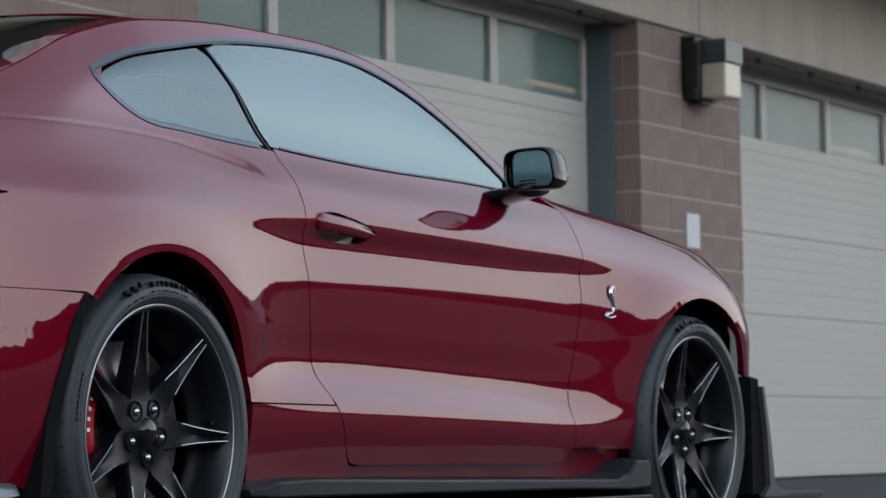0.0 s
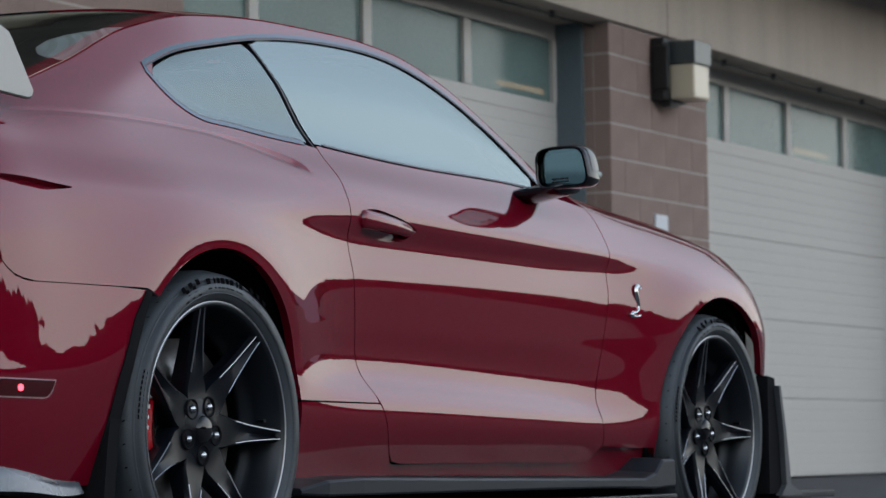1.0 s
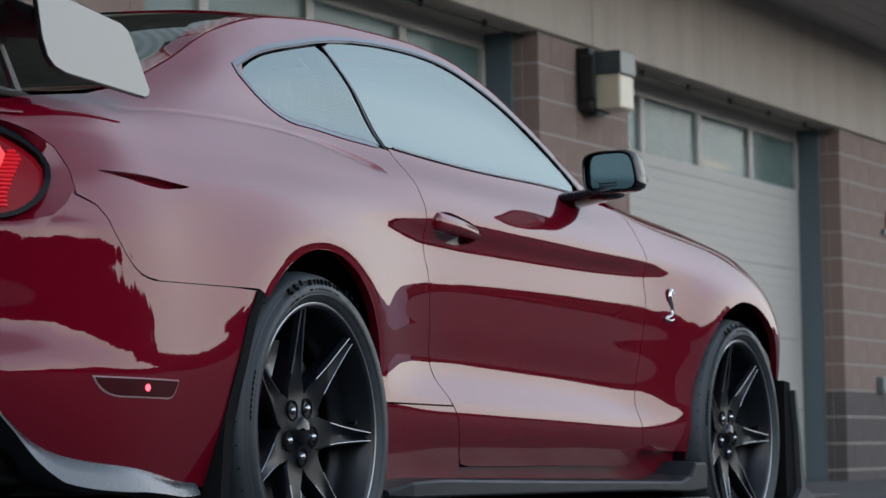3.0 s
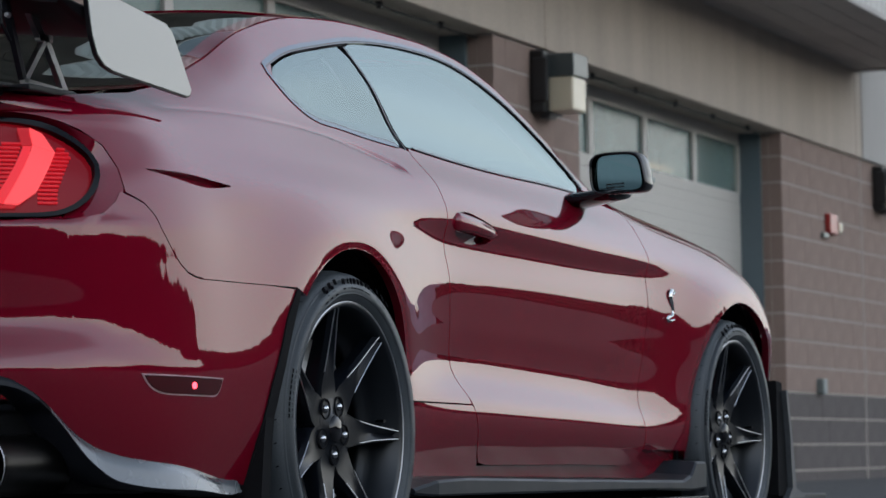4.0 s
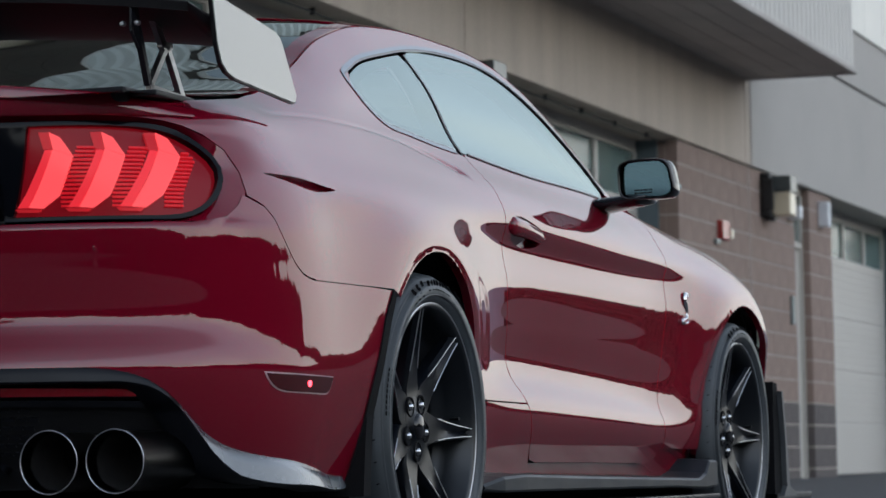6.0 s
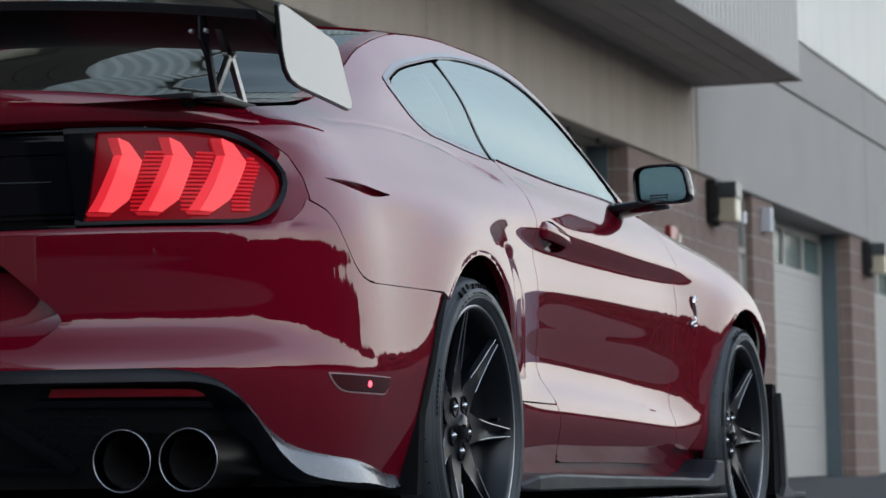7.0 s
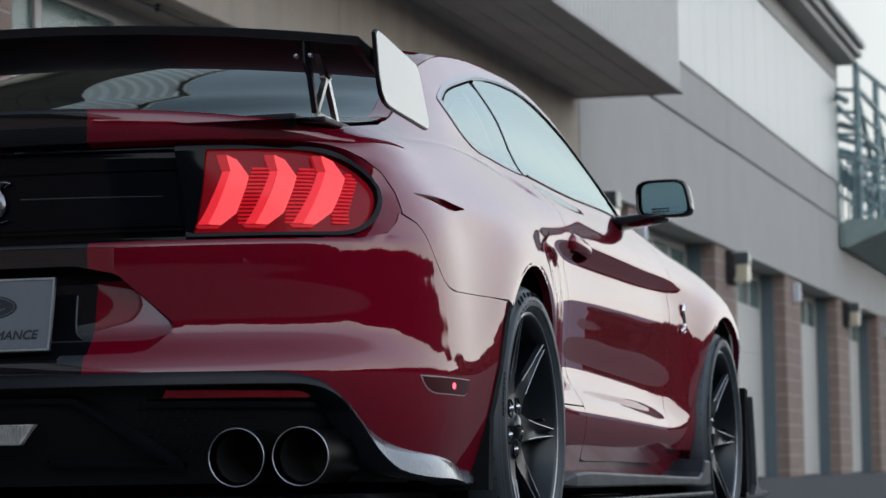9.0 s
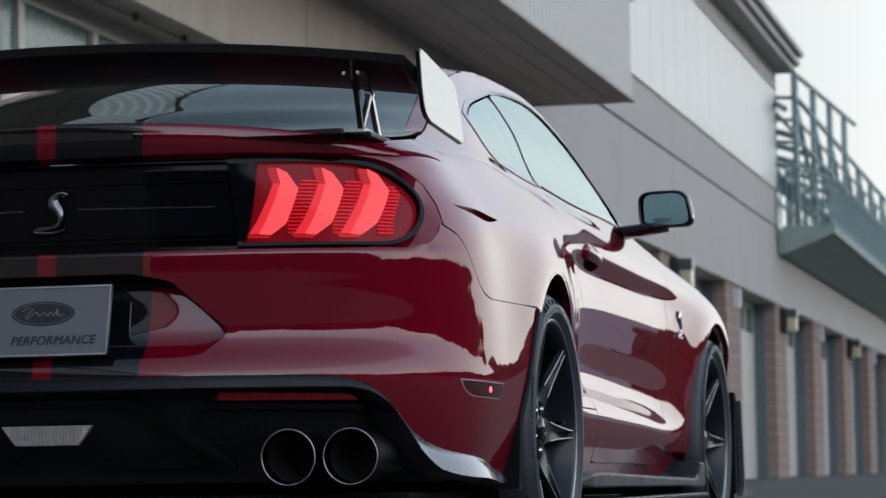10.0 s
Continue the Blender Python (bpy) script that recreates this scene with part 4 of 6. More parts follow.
for mirror in (False, True):
    # rear quarter with the roof side, round to the tail lamp
    lip = line([(-0.0, 1.035), (-0.3, 1.012), (-0.55, 0.992), (-0.8, 0.985)], 8)
    upper = S([(2.02, 1.02)] + rail_line[1:]) + lip[1:] + [(-1.30, 0.985), (-1.30, 0.958)] + \
        line([(-0.95, 0.958), (-0.62, 0.955), (-0.50, 0.935), (-0.425, 0.885), (-0.42, 0.83), (-0.425, 0.80)], 14) + \
        off(CORNER_CUT, 0.0, 0.002)[::-1][1:] + S(off(BUMPER_CUT, 0, 0.001)[::-1]) + \
        S([p for p in REAR_ARCH[::-1] if p[1] > 0.415 and (p[0] > -0.27 or p[1] > 0.64)]) + S([(0.402, 0.408), (0.775, 0.404)]) + \
        S(off([p for p in DOOR_REAR if p[1] > 0.41][::-1], -0.002)) + \
        S([(x, z - 0.006) for x, z in reversed(WIN_FOOT) if x < 0.70][-1:]) + S([(x, z - 0.002) for x, z in WIN_FOOT[::-1] if x < 0.66][::-1]) + S(WIN_TOP[1:]) + S([(1.93, 1.012)])
    crease = [(sx(x), float(haunch(x)) + dz) for x in np.arange(-0.54, 0.60, 0.011) for dz in (-0.024, -0.017, -0.012, -0.008, -0.005, -0.0025, 0.0, 0.0025, 0.005, 0.008, 0.012, 0.017, 0.024)]
    panel("quarter_panel", skin, upper, paint_striped, car, [VENT], mirror=mirror, step=0.013, along=crease)
    panel("scoop", skin, VENT, paint, car, [], mirror=mirror, step=0.02, flange=0, lift=-0.016, label="shallow crease scoop in the rear quarter")
    # door skin
    door = S(off(DOOR_REAR, 0.002)) + S(DOOR_FOOT) + S(off(DOOR_FRONT[::-1], -0.002)) + S([(x, belt(x) + (0.003 if x < 1.88 else -0.001)) for x in np.linspace(2.1, 0.72, 30)])
    panel("door", skin, door, paint, car, [BOWL], mirror=mirror, step=0.018, flange=0.022)
    panel("handle_bowl", skin, [(0.862 - REAR0 + (a - 0.862 + REAR0) * 1.04, b) for a, b in BOWL], paint, car, mirror=mirror, step=0.02, flange=0, lift=-0.021)
    # sill panel below the quarter and the door
    low_door = off([p for p in DOOR_REAR if p[1] < 0.395], -0.002)
    panel("sill", skin, S([(0.405, 0.404), (0.78, 0.400)] + low_door + [(0.893, 0.258), (0.893, 0.20), (0.42, 0.20)]), paint, car, mirror=mirror)
    panel("rocker", skin, S([(0.894, 0.262)] + off(DOOR_FOOT[1:], 0, -0.009) + [(2.05, 0.288), (2.34, 0.285), (2.345, 0.235), (2.3, 0.19), (0.894, 0.20)]), paint, car, mirror=mirror, lift=-0.022, flange=0)
    # front wing
    wing = S(off(DOOR_FRONT, 0.002)) + S([(2.05, 0.29), (2.36, 0.285)]) + S(FRONT_ARCH[::-1][1:-1]) + S([(3.14, 0.50), (3.35, 0.62), (3.48, 0.70)]) + S([(x, float(rail_z(x)) - 0.004) for x in np.linspace(3.5, 2.06, 40)])
    panel("front_wing", skin, wing, paint, car, mirror=mirror)
    # front bumper side
    fb = S([(3.12, 0.47), (3.145, 0.497), (3.355, 0.615), (3.485, 0.695), (3.6, 0.74), (3.66, 0.5), (3.64, 0.2), (3.17, 0.2), (3.16, 0.42)])
    panel("front_bumper", skin, fb, paint, car, mirror=mirror)
    # rear bumper half
    bump = [(-0.44, 0.80), (-0.46, 0.78), (-0.50, 0.755), (-0.58, 0.742), (-1.30, 0.742), (-1.30, 0.692)] + RECESS + [(-1.30, 0.498), (-1.30, 0.455)] + LIP + \
        S([(-0.425, 0.225), (-0.415, 0.31), (-0.388, 0.45), (-0.345, 0.57), (-0.305, 0.63)]) + S(off(BUMPER_CUT, 0, -0.001)[1:]) + off(CORNER_CUT, 0, -0.002)[:-1]
    panel("rear_bumper", skin, bump, paint_striped, car, mirror=mirror, flange=0.066)
    panel("plate_recess", recess_skin, [(-1.30, 0.70)] + off(RECESS[:1], 0, 0.008) + [(sa + 0.02, za + (0.004 if za > 0.55 else -0.004)) for sa, za in RECESS[1:-1]] + [(-1.05, 0.49), (-1.30, 0.49)], paint_striped, car, mirror=mirror, flange=0, lift=0.0)
    # inner dark shell that closes the joints
    shell = S([(3.5, float(rail_z(3.5)) - .02)] + [(x, float(rail_z(x)) - 0.02) for x in np.linspace(3.3, -0.55, 60)]) + [(-0.5, 0.96), (-1.3, 0.95), (-1.3, 0.3), (-0.4, 0.24)] + \
        S([(-0.46, 0.24), (-0.40, 0.45)] + arc_pts(0.02, 0.345, 0.42, 150, -14)[0:] + [(0.45, 0.21), (2.3, 0.20)] + arc_pts(2.75, 0.345, 0.41, 190, 5) + [(3.3, 0.3), (3.5, 0.5)])
    panel("inner_shell", skin, shell, under_black, car, [S(WIN_TOP[1:-1] + WIN_FOOT[1:])], step=0.05, flange=0, lift=-0.06, mirror=mirror)
    # side glass
    bp = [(0.598, 1.262), (0.70, 1.028)]
    def up(x0, x1):
        return [p for p in WIN_TOP if x0 < p[0] < x1]
    dg = S([(0.603, 1.274)] + off(up(0.62, 1.87), 0, -0.004) + [(1.87, 1.03), (1.86, belt(1.86) + 0.012)] + [(x, belt(x) + 0.010) for x in np.linspace(1.8, 0.72, 14)])
    panel("door_glass", skin, dg, side_glass, car, [], step=0.04, flange=0.004, lift=-0.003, mirror=mirror, label="tinted side window glass")
    qg = S(off(up(0.09, 0.59), 0.005, -0.008) + [(0.588, 1.25), (0.685, 1.036)] + [(x, z + 0.005) for x, z in WIN_FOOT if x < 0.66])
    panel("quarter_glass", skin, qg, quarter_tint, car, [], step=0.04, flange=0.004, lift=-0.002, mirror=mirror, label="tinted rear quarter glass")
    # dark band behind the pillar and the window surround
    pil = S([(0.475, 1.236), (0.588, 1.262), (0.685, 1.036), (0.575, 1.05)])
    panel("pillar_trim", skin, pil, black_satin, car, [], step=0.04, flange=0, lift=-0.02, mirror=mirror)
    ring = [(0.135, 1.142), (0.25, 1.185), (0.40, 1.222), (0.455, 1.232), (0.52, 1.075), (0.40, 1.073), (0.27, 1.082), (0.19, 1.105)]
    panel("glass_border", skin, qg, frit, car, [S(ring)], step=0.03, flange=0, lift=-0.006, mirror=mirror, label="black printed border of the quarter glass")
    strip = S([(0.592, 1.272), (0.599, 1.276), (0.706, 1.026), (0.699, 1.024)])
    panel("window_divider", skin, strip, black_satin, car, [], step=0.03, flange=0.01, lift=0.0, mirror=mirror)
    rim = line([(0.66, belt(0.66) + 0.006), (0.48, belt(0.48) + 0.006), (0.32, belt(0.32) + 0.006), (0.22, 1.062), (0.14, 1.095), (0.088, 1.138), (0.077, 1.158), (0.10, 1.171)], 36)[:-1] + line([(0.10, 1.171)] + [p for p in WIN_TOP if p[0] > 0.13], 60)
    mould = S(band(rim, 0.0, -0.0035))
    panel("window_moulding", skin, mould, black_gloss, car, [], step=0.02, flange=0.008, lift=0.001, mirror=mirror)
    upm = S(band(rim, 0.001, 0.011))
    panel("window_moulding", skin, upm, trim_moulding, car, [], step=0.02, flange=0.004, lift=0.002, mirror=mirror, label="blue-grey bright window moulding")
    lowm = S([(x, z + 0.004) for x, z in WIN_FOOT if x > 0.70]) + S([(x, z - 0.001) for x, z in WIN_FOOT[::-1] if x > 0.70])
    panel("window_seal", skin, lowm, black_gloss, car, [], step=0.02, flange=0.006, lift=0.003, mirror=mirror)

# upper skins
def strip_outline(x0, x1, f=1.0, n=24):
    return [(x, -f) for x in np.linspace(x0, x1, n)] + [(x, f) for x in np.linspace(x1, x0, n)]


panel("roof_skin", top, strip_outline(0.36, 1.44), paint_striped, car, step=0.05, flange=0.01)
panel("rear_window", top, strip_outline(-0.47, 0.345, 0.93), rear_glass, car, step=0.05, flange=0.005, lift=-0.004, label="dark tinted rear window glass")
panel("windscreen", top, strip_outline(1.455, 2.06, 0.93), side_glass, car, step=0.05, flange=0.005, lift=-0.004, label="clear front windscreen")
for f0, f1 in ((-1.0, -0.935), (0.935, 1.0)):
    panel("pillar_skin", top, [(x, f0) for x in np.linspace(-0.47, 0.35, 16)] + [(x, f1) for x in np.linspace(0.35, -0.47, 16)], paint, car, step=0.04, flange=0.01)
    panel("pillar_skin", top, [(x, f0) for x in np.linspace(1.45, 2.06, 16)] + [(x, f1) for x in np.linspace(2.06, 1.45, 16)], paint, car, step=0.04, flange=0.01)
panel("bonnet", top, strip_outline(2.08, 3.55), paint_striped, car, step=0.05, flange=0.02)
panel("boot_lid", top, strip_outline(-1.09, -0.475, 0.985), paint_striped, car, step=0.04, flange=0)


# ---- wheels ----
def wheel(name, x, outer, width, radius, side, turn):
    """Tyre, seven-spoke wheel, brake disc, caliper and lug nuts; local z is the axle, outwards."""
    root = new(name)
    root.parent = car
    base = Matrix.Translation((x, side * outer, radius - 0.006)) @ Matrix.Rotation(radians(90 if side < 0 else -90), 4, 'X')
    root.matrix_local = base @ Matrix.Rotation(radians(turn if side < 0 else -turn), 4, 'Z')
    R, RIM = radius, 0.276
    w = width
    prof = [(RIM, -0.022), (RIM + 0.006, -0.012), (RIM + 0.012, -0.006), (RIM + 0.022, -0.001), (RIM + 0.04, 0.0), (R - 0.030, -0.006), (R - 0.016, -0.014), (R - 0.006, -0.026), (R, -0.05),
            (R + 0.002, -w / 2), (R, -w + 0.05), (R - 0.006, -w + 0.026), (R - 0.03, -w + 0.004), (RIM + 0.03, -w), (RIM, -w + 0.02)]
    t = part("tyre", lathe(prof, 128), rubber, root, "worn black performance tyre", True)
    # raised rings on the sidewall
    part("sidewall_ring", lathe([(RIM + 0.017, -0.003), (RIM + 0.019, 0.0012), (RIM + 0.021, -0.001)], 128), rubber, root, "", True)
    part("sidewall_ring", lathe([(R - 0.022, -0.011), (R - 0.02, -0.0075), (R - 0.018, -0.012)], 128), rubber, root, "", True)
    # maker's band as plain bars and two chequered flags
    bars = bmesh.new()
    def bar(a0, a1, r0, r1, h=0.0016):
        n = 4
        ring = []
        for i in range(n + 1):
            a = radians(a0 + (a1 - a0) * i / n)
            ring.append([bars.verts.new((r * math.cos(a), r * math.sin(a), z)) for r, z in ((r0, -0.004 + h), (r1, -0.0085 + h))])
        for p, q in zip(ring, ring[1:]):
            bars.faces.new((p[0], p[1], q[1], q[0]))
    for k in range(2):
        c = 90 + 180 * k
        for i in range(8):
            bar(c - 13 + i * 3.3, c - (10.4, 11.6, 10.2, 10.6, 10.3, 11.0, 11.8, 10.2)[i] + i * 3.3, RIM + 0.029, RIM + 0.053, 0.0042)
        for sgn in (-1, 1):
            for i in range(5):
                for j in range(3):
                    if (i + j) % 2 == 0:
                        bar(c + sgn * (18 + i * 2.5), c + sgn * (20.5 + i * 2.5), RIM + 0.023 + j * 0.012, RIM + 0.035 + j * 0.012, 0.0042)
        for i in range(9):
            bar(c + 70 + i * 2.2, c + 71.6 + i * 2.2, RIM + 0.034, RIM + 0.044, 0.0042)
    part("sidewall_print", bars, rubber_mark, root, "dark bars and chequers on the sidewall")["kind"] = "stuff"
    # short tread cuts
    cuts = bmesh.new()
    for i in range(44):
        a = 2 * math.pi * i / 44
        for z0, z1, sk in ((-0.022, -0.085, 0.05), (-w + 0.02, -w + 0.09, -0.05)):
            q = []
            for z, aa in ((z0, a), (z1, a + sk)):
                rr = R + 0.0008 if z < -0.045 and z > -w + 0.045 else R - 0.006
                for da in (-0.0035, 0.0035):
                    q.append(cuts.verts.new((rr * math.cos(aa + da), rr * math.sin(aa + da), z)))
            cuts.faces.new((q[0], q[1], q[3], q[2]))
    for zc in (-0.10, -w / 2, -w + 0.10):
        lathe([(R + 0.0025, zc - 0.006), (R + 0.0028, zc), (R + 0.0025, zc + 0.006)], 96, None, cuts)
    part("tread_pattern", cuts, rubber_mark, root)["kind"] = "stuff"
    # rim barrel with its lip
    part("rim", lathe([(RIM + 0.003, -0.024), (RIM + 0.002, -0.014), (RIM - 0.004, -0.012), (RIM - 0.010, -0.02), (RIM - 0.014, -0.05), (RIM - 0.026, -0.075), (RIM - 0.026, -0.098), (RIM - 0.038, -0.104), (RIM - 0.038, -0.122), (RIM - 0.030, -0.128), (RIM - 0.032, -w + 0.06), (RIM - 0.01, -w + 0.02), (RIM, -w + 0.02)], 128), barrel_paint, root, "dark glossy wheel rim", True)
    part("rim_edge", lathe([(RIM - 0.001, -0.0125), (RIM + 0.001, -0.0105), (RIM + 0.003, -0.0125)], 128), edge_metal, root, "bright machined rim edge", True)
    part("hub", lathe([(0.0, -0.05), (0.030, -0.05), (0.034, -0.056), (0.06, -0.056), (0.082, -0.062), (0.09, -0.08), (0.09, -0.15), (0.0, -0.15)], 64), wheel_paint, root, "", True)
    part("centre_cap", lathe([(0.0, -0.040), (0.02, -0.041), (0.029, -0.045), (0.031, -0.055)], 40), black_gloss, root, "dark metal centre cap", True)
    # spokes: broad at the hub, narrow waist, forked at the rim
    for i in range(7):
        bm = bmesh.new()
        sec = []
        for r, hw, zt, groove in ((0.05, 0.034, -0.056, 0.0), (0.075, 0.039, -0.059, 0.0), (0.095, 0.0375, -0.058, 0.0), (0.115, 0.0315, -0.055, 0.0), (0.14, 0.0255, -0.050, 0.002), (0.165, 0.0215, -0.044, 0.007), (0.20, 0.0175, -0.036, 0.013), (0.24, 0.0138, -0.027, 0.015), (0.268, 0.012, -0.020, 0.014)):
            th = 0.05 - 0.06 * (r - 0.05)
            sec.append([bm.verts.new(p) for p in ((r, -hw, zt - th), (r, -hw - 0.003, zt - 0.012), (r, -hw + 0.0035, zt), (r, -hw * 0.55, zt - groove * 0.25), (r, 0, zt - groove), (r, hw * 0.55, zt - groove * 0.25), (r, hw - 0.0035, zt), (r, hw + 0.003, zt - 0.012), (r, hw, zt - th))])
        for a, b in zip(sec, sec[1:]):
            for j in range(8):
                bm.faces.new((a[j], a[j + 1], b[j + 1], b[j]))
        bm.transform(Matrix.Rotation(radians(i * 360 / 7), 4, 'Z'))
        bmesh.ops.recalc_face_normals(bm, faces=bm.faces)
        for e in bm.edges:
            if len(e.link_faces) == 2 and e.calc_face_angle(0) > 0.6:
                e.smooth = False
        sp = part("spoke", bm, wheel_paint, root, "", True)
        # thin bright bars stand in for the highlights along the fork ridges
        for sg in (-1, 1):
            ed = tube([Matrix.Rotation(radians(i * 360 / 7), 4, 'Z') @ Vector((r, sg * (hw - 0.003), z)) for r, hw, z in ((0.13, 0.0275, -0.0515), (0.165, 0.0215, -0.0438), (0.20, 0.0175, -0.0358), (0.24, 0.0138, -0.0268), (0.266, 0.012, -0.0198))], 0.0014, 5)
            part("spoke_glint", ed, edge_metal, root)
    for i in range(5):
        a = 2 * math.pi * (i + 0.85) / 5
        m = Matrix.Translation((0.057 * math.cos(a), 0.057 * math.sin(a), -0.058))
        part("lug_well", lathe([(0.0235, -0.003), (0.0228, 0.004), (0.0205, 0.005), (0.0175, -0.003), (0.0, -0.004)], 28, m), under_black, root, "", True)
        part("lug_nut", lathe([(0.0, 0.010), (0.0045, 0.0095), (0.0078, 0.007), (0.0092, 0.003), (0.0105, -0.003)], 12, m), nut_metal, root, "chrome lug nut", True)
    part("valve", tube([(0.235, 0.03, -0.06), (0.225, 0.03, -0.035)], 0.004, 8), black_satin, root)
    return base


def brake(base, side, front):
    r = 0.205 if front else 0.2
    d = part("brake_disc", lathe([(0.07, -0.115), (r, -0.115), (r, -0.145), (0.07, -0.145)], 80, base), disc_metal, car, "grey steel brake disc", True)
    part("disc_hat", lathe([(0.0, -0.10), (0.085, -0.10), (0.09, -0.115)], 48, base), steel, car, "", True)
    a0 = 160 if front else 165
    bm = bmesh.new()
    ring = []
    for i in range(13):
        a = radians(a0 - 33 + 66 * i / 12)
        e = 0.012 if i in (0, 12) else 0.0
        ring.append([bm.verts.new((q * math.cos(a), q * math.sin(a), z)) for q, z in ((r - 0.062 + e, -0.112), (r - 0.055 + e, -0.085 - e), (r - 0.03, -0.072 - e), (r + 0.008, -0.078 - e), (r + 0.022 - e, -0.10), (r + 0.024 - e, -0.17))])
    for p, q in zip(ring, ring[1:]):
        for j in range(5):
            bm.faces.new((p[j], p[j + 1], q[j + 1], q[j]))
    bm.faces.new(ring[0])
    bm.faces.new(ring[-1][::-1])
    if side > 0:
        bm.transform(Matrix.Diagonal((-1, 1, 1, 1)))
    bm.transform(base)
    bmesh.ops.recalc_face_normals(bm, faces=bm.faces)
    c = part("brake_caliper", bm, caliper_red, car, "bright red brake caliper", True)
    bm = bmesh.new()
    for i in range(5):
        a = radians(a0 - 14 + i * 7)
        m = base @ Matrix.Rotation(a, 4, 'Z') @ Matrix.Translation((r - 0.012, 0, -0.0715))
        box(bm, (-0.0045, -0.005, 0), (0.0045, 0.003, 0.0012), m)
    part("caliper_mark", bm, white_letter, c, "small white bars on the caliper")


for side in (-1, 1):
    b = wheel("rear_wheel", 0.0, 0.952, 0.315, 0.347, side, -3)
    brake(b, side, False)
    b = wheel("front_wheel", 2.72, 0.948, 0.30, 0.343, side, -3)
    brake(b, side, True)

# wheel housings
for side in (-1, 1):
    for cx, r in ((0.02, 0.42), (2.75, 0.415)):
        bm = bmesh.new()
        rows = []
        for i in range(25):
            a = radians(-28 + 236 * i / 24)
            rows.append([bm.verts.new((cx + r * math.cos(a), side * yy, 0.345 + r * math.sin(a))) for yy in (0.872, 0.50)])
        for p, q in zip(rows, rows[1:]):
            bm.faces.new((p[0], p[1], q[1], q[0]))
        bm.faces.new([p[1] for p in rows])
        part("wheel_housing", bm, under_black, car)
    # black flap behind the rear wheel, and the strip that edges the bumper
    bm = prism([(-0.43, 0.19), (-0.412, 0.32), (-0.38, 0.47), (-0.335, 0.585), (-0.312, 0.60), (-0.335, 0.50), (-0.372, 0.33), (-0.392, 0.19)], 0.28, Matrix(((1, 0, 0, 0), (0, 0, 1, 0), (0, 1, 0, 0), (0, 0, 0, 1))))
    bm.transform(Matrix.Translation((0, (-0.938 if side < 0 else 0.658), 0)))
    part("arch_flap", bm, under_black, car, "matt black flap behind the rear wheel")
    edge_in = [(-0.427, 0.20), (-0.417, 0.31), (-0.390, 0.45), (-0.347, 0.57), (-0.307, 0.63)]
    edge_out = [(-0.292, 0.628), (-0.315, 0.57), (-0.352, 0.45), (-0.376, 0.31), (-0.384, 0.20)]
    panel("arch_trim", skin, S(edge_in + edge_out), under_black, car, step=0.012, flange=0.03, lift=0.004, mirror=side > 0, label="matt black strip along the bumper edge")
    # splitter flap ahead of the front wheel
    bm = prism([(3.07, 0.50), (3.125, 0.494), (3.155, 0.33), (3.175, 0.17), (3.17, 0.14), (3.07, 0.14)], 0.05, Matrix(((1, 0, 0, 0), (0, 0, 1, 0), (0, 1, 0, 0), (0, 0, 0, 1))))
    bm.transform(Matrix.Translation((0, (-0.955 if side < 0 else 0.905), 0)))
    part("wheel_spat", bm, under_black, car, "matt black spat ahead of the front wheel")
    bm = prism([(3.118, 0.47), (3.135, 0.47), (3.172, 0.33), (3.205, 0.165), (3.295, 0.140), (3.295, 0.132), (3.12, 0.132), (3.165, 0.165), (3.15, 0.33)], 0.02, Matrix(((1, 0, 0, 0), (0, 0, 1, 0), (0, 1, 0, 0), (0, 0, 0, 1))))
    bm.transform(Matrix.Translation((0, (-0.972 if side < 0 else 0.952), 0)))
    part("splitter_blade", bm, blade_grey, car, "grey blade at the end of the front splitter")
    # side skirt: flat blade with an upturned front end
    bm = bmesh.new()
    sec = []
    for x, zt, zb, yo in ((0.36, 0.205, 0.19, 0.93), (0.45, 0.222, 0.185, 0.95), (0.6, 0.226, 0.185, 0.955), (1.2, 0.215, 0.182, 0.958), (1.9, 0.204, 0.178, 0.958), (2.17, 0.200, 0.172, 0.957), (2.235, 0.215, 0.170, 0.957), (2.285, 0.252, 0.172, 0.956), (2.365, 0.252, 0.175, 0.956), (2.37, 0.246, 0.177, 0.954)):
        lift_in = min(zt, 0.226)
        sec.append([bm.verts.new((x, side * y, z)) for y, z in ((0.80, zb), (yo - 0.004, zb), (yo, zb + 0.005), (yo, zt - 0.006), (yo - 0.006, zt), (yo - 0.03, zt + 0.002), (0.80, max(lift_in, zt) + 0.01))])
    for a, b in zip(sec, sec[1:]):
        for j in range(6):
            bm.faces.new((a[j], a[j + 1], b[j + 1], b[j]))
    bm.faces.new(sec[0]); bm.faces.new(sec[-1][::-1])
    bmesh.ops.recalc_face_normals(bm, faces=bm.faces)
    part("side_skirt", bm, splitter_grey, car, "satin grey side skirt blade")
    part("skirt_lower_blade", boxes(((0.40, min(side * 0.80, side * 0.965), 0.140), (2.36, max(side * 0.80, side * 0.965), 0.154)), bevel=0.004), splitter_grey, car)

part("underbody", boxes(((-0.95, -0.8, 0.16), (3.5, 0.8, 0.19)), bevel=0.01), under_black, car)
part("front_splitter", boxes(((3.2, -0.93, 0.12), (3.68, 0.93, 0.14)), bevel=0.004), splitter_grey, car)
part("front_fascia", boxes(((3.3, -0.6, 0.18), (3.56, 0.6, 0.70)), bevel=0.05), black_plastic, car)

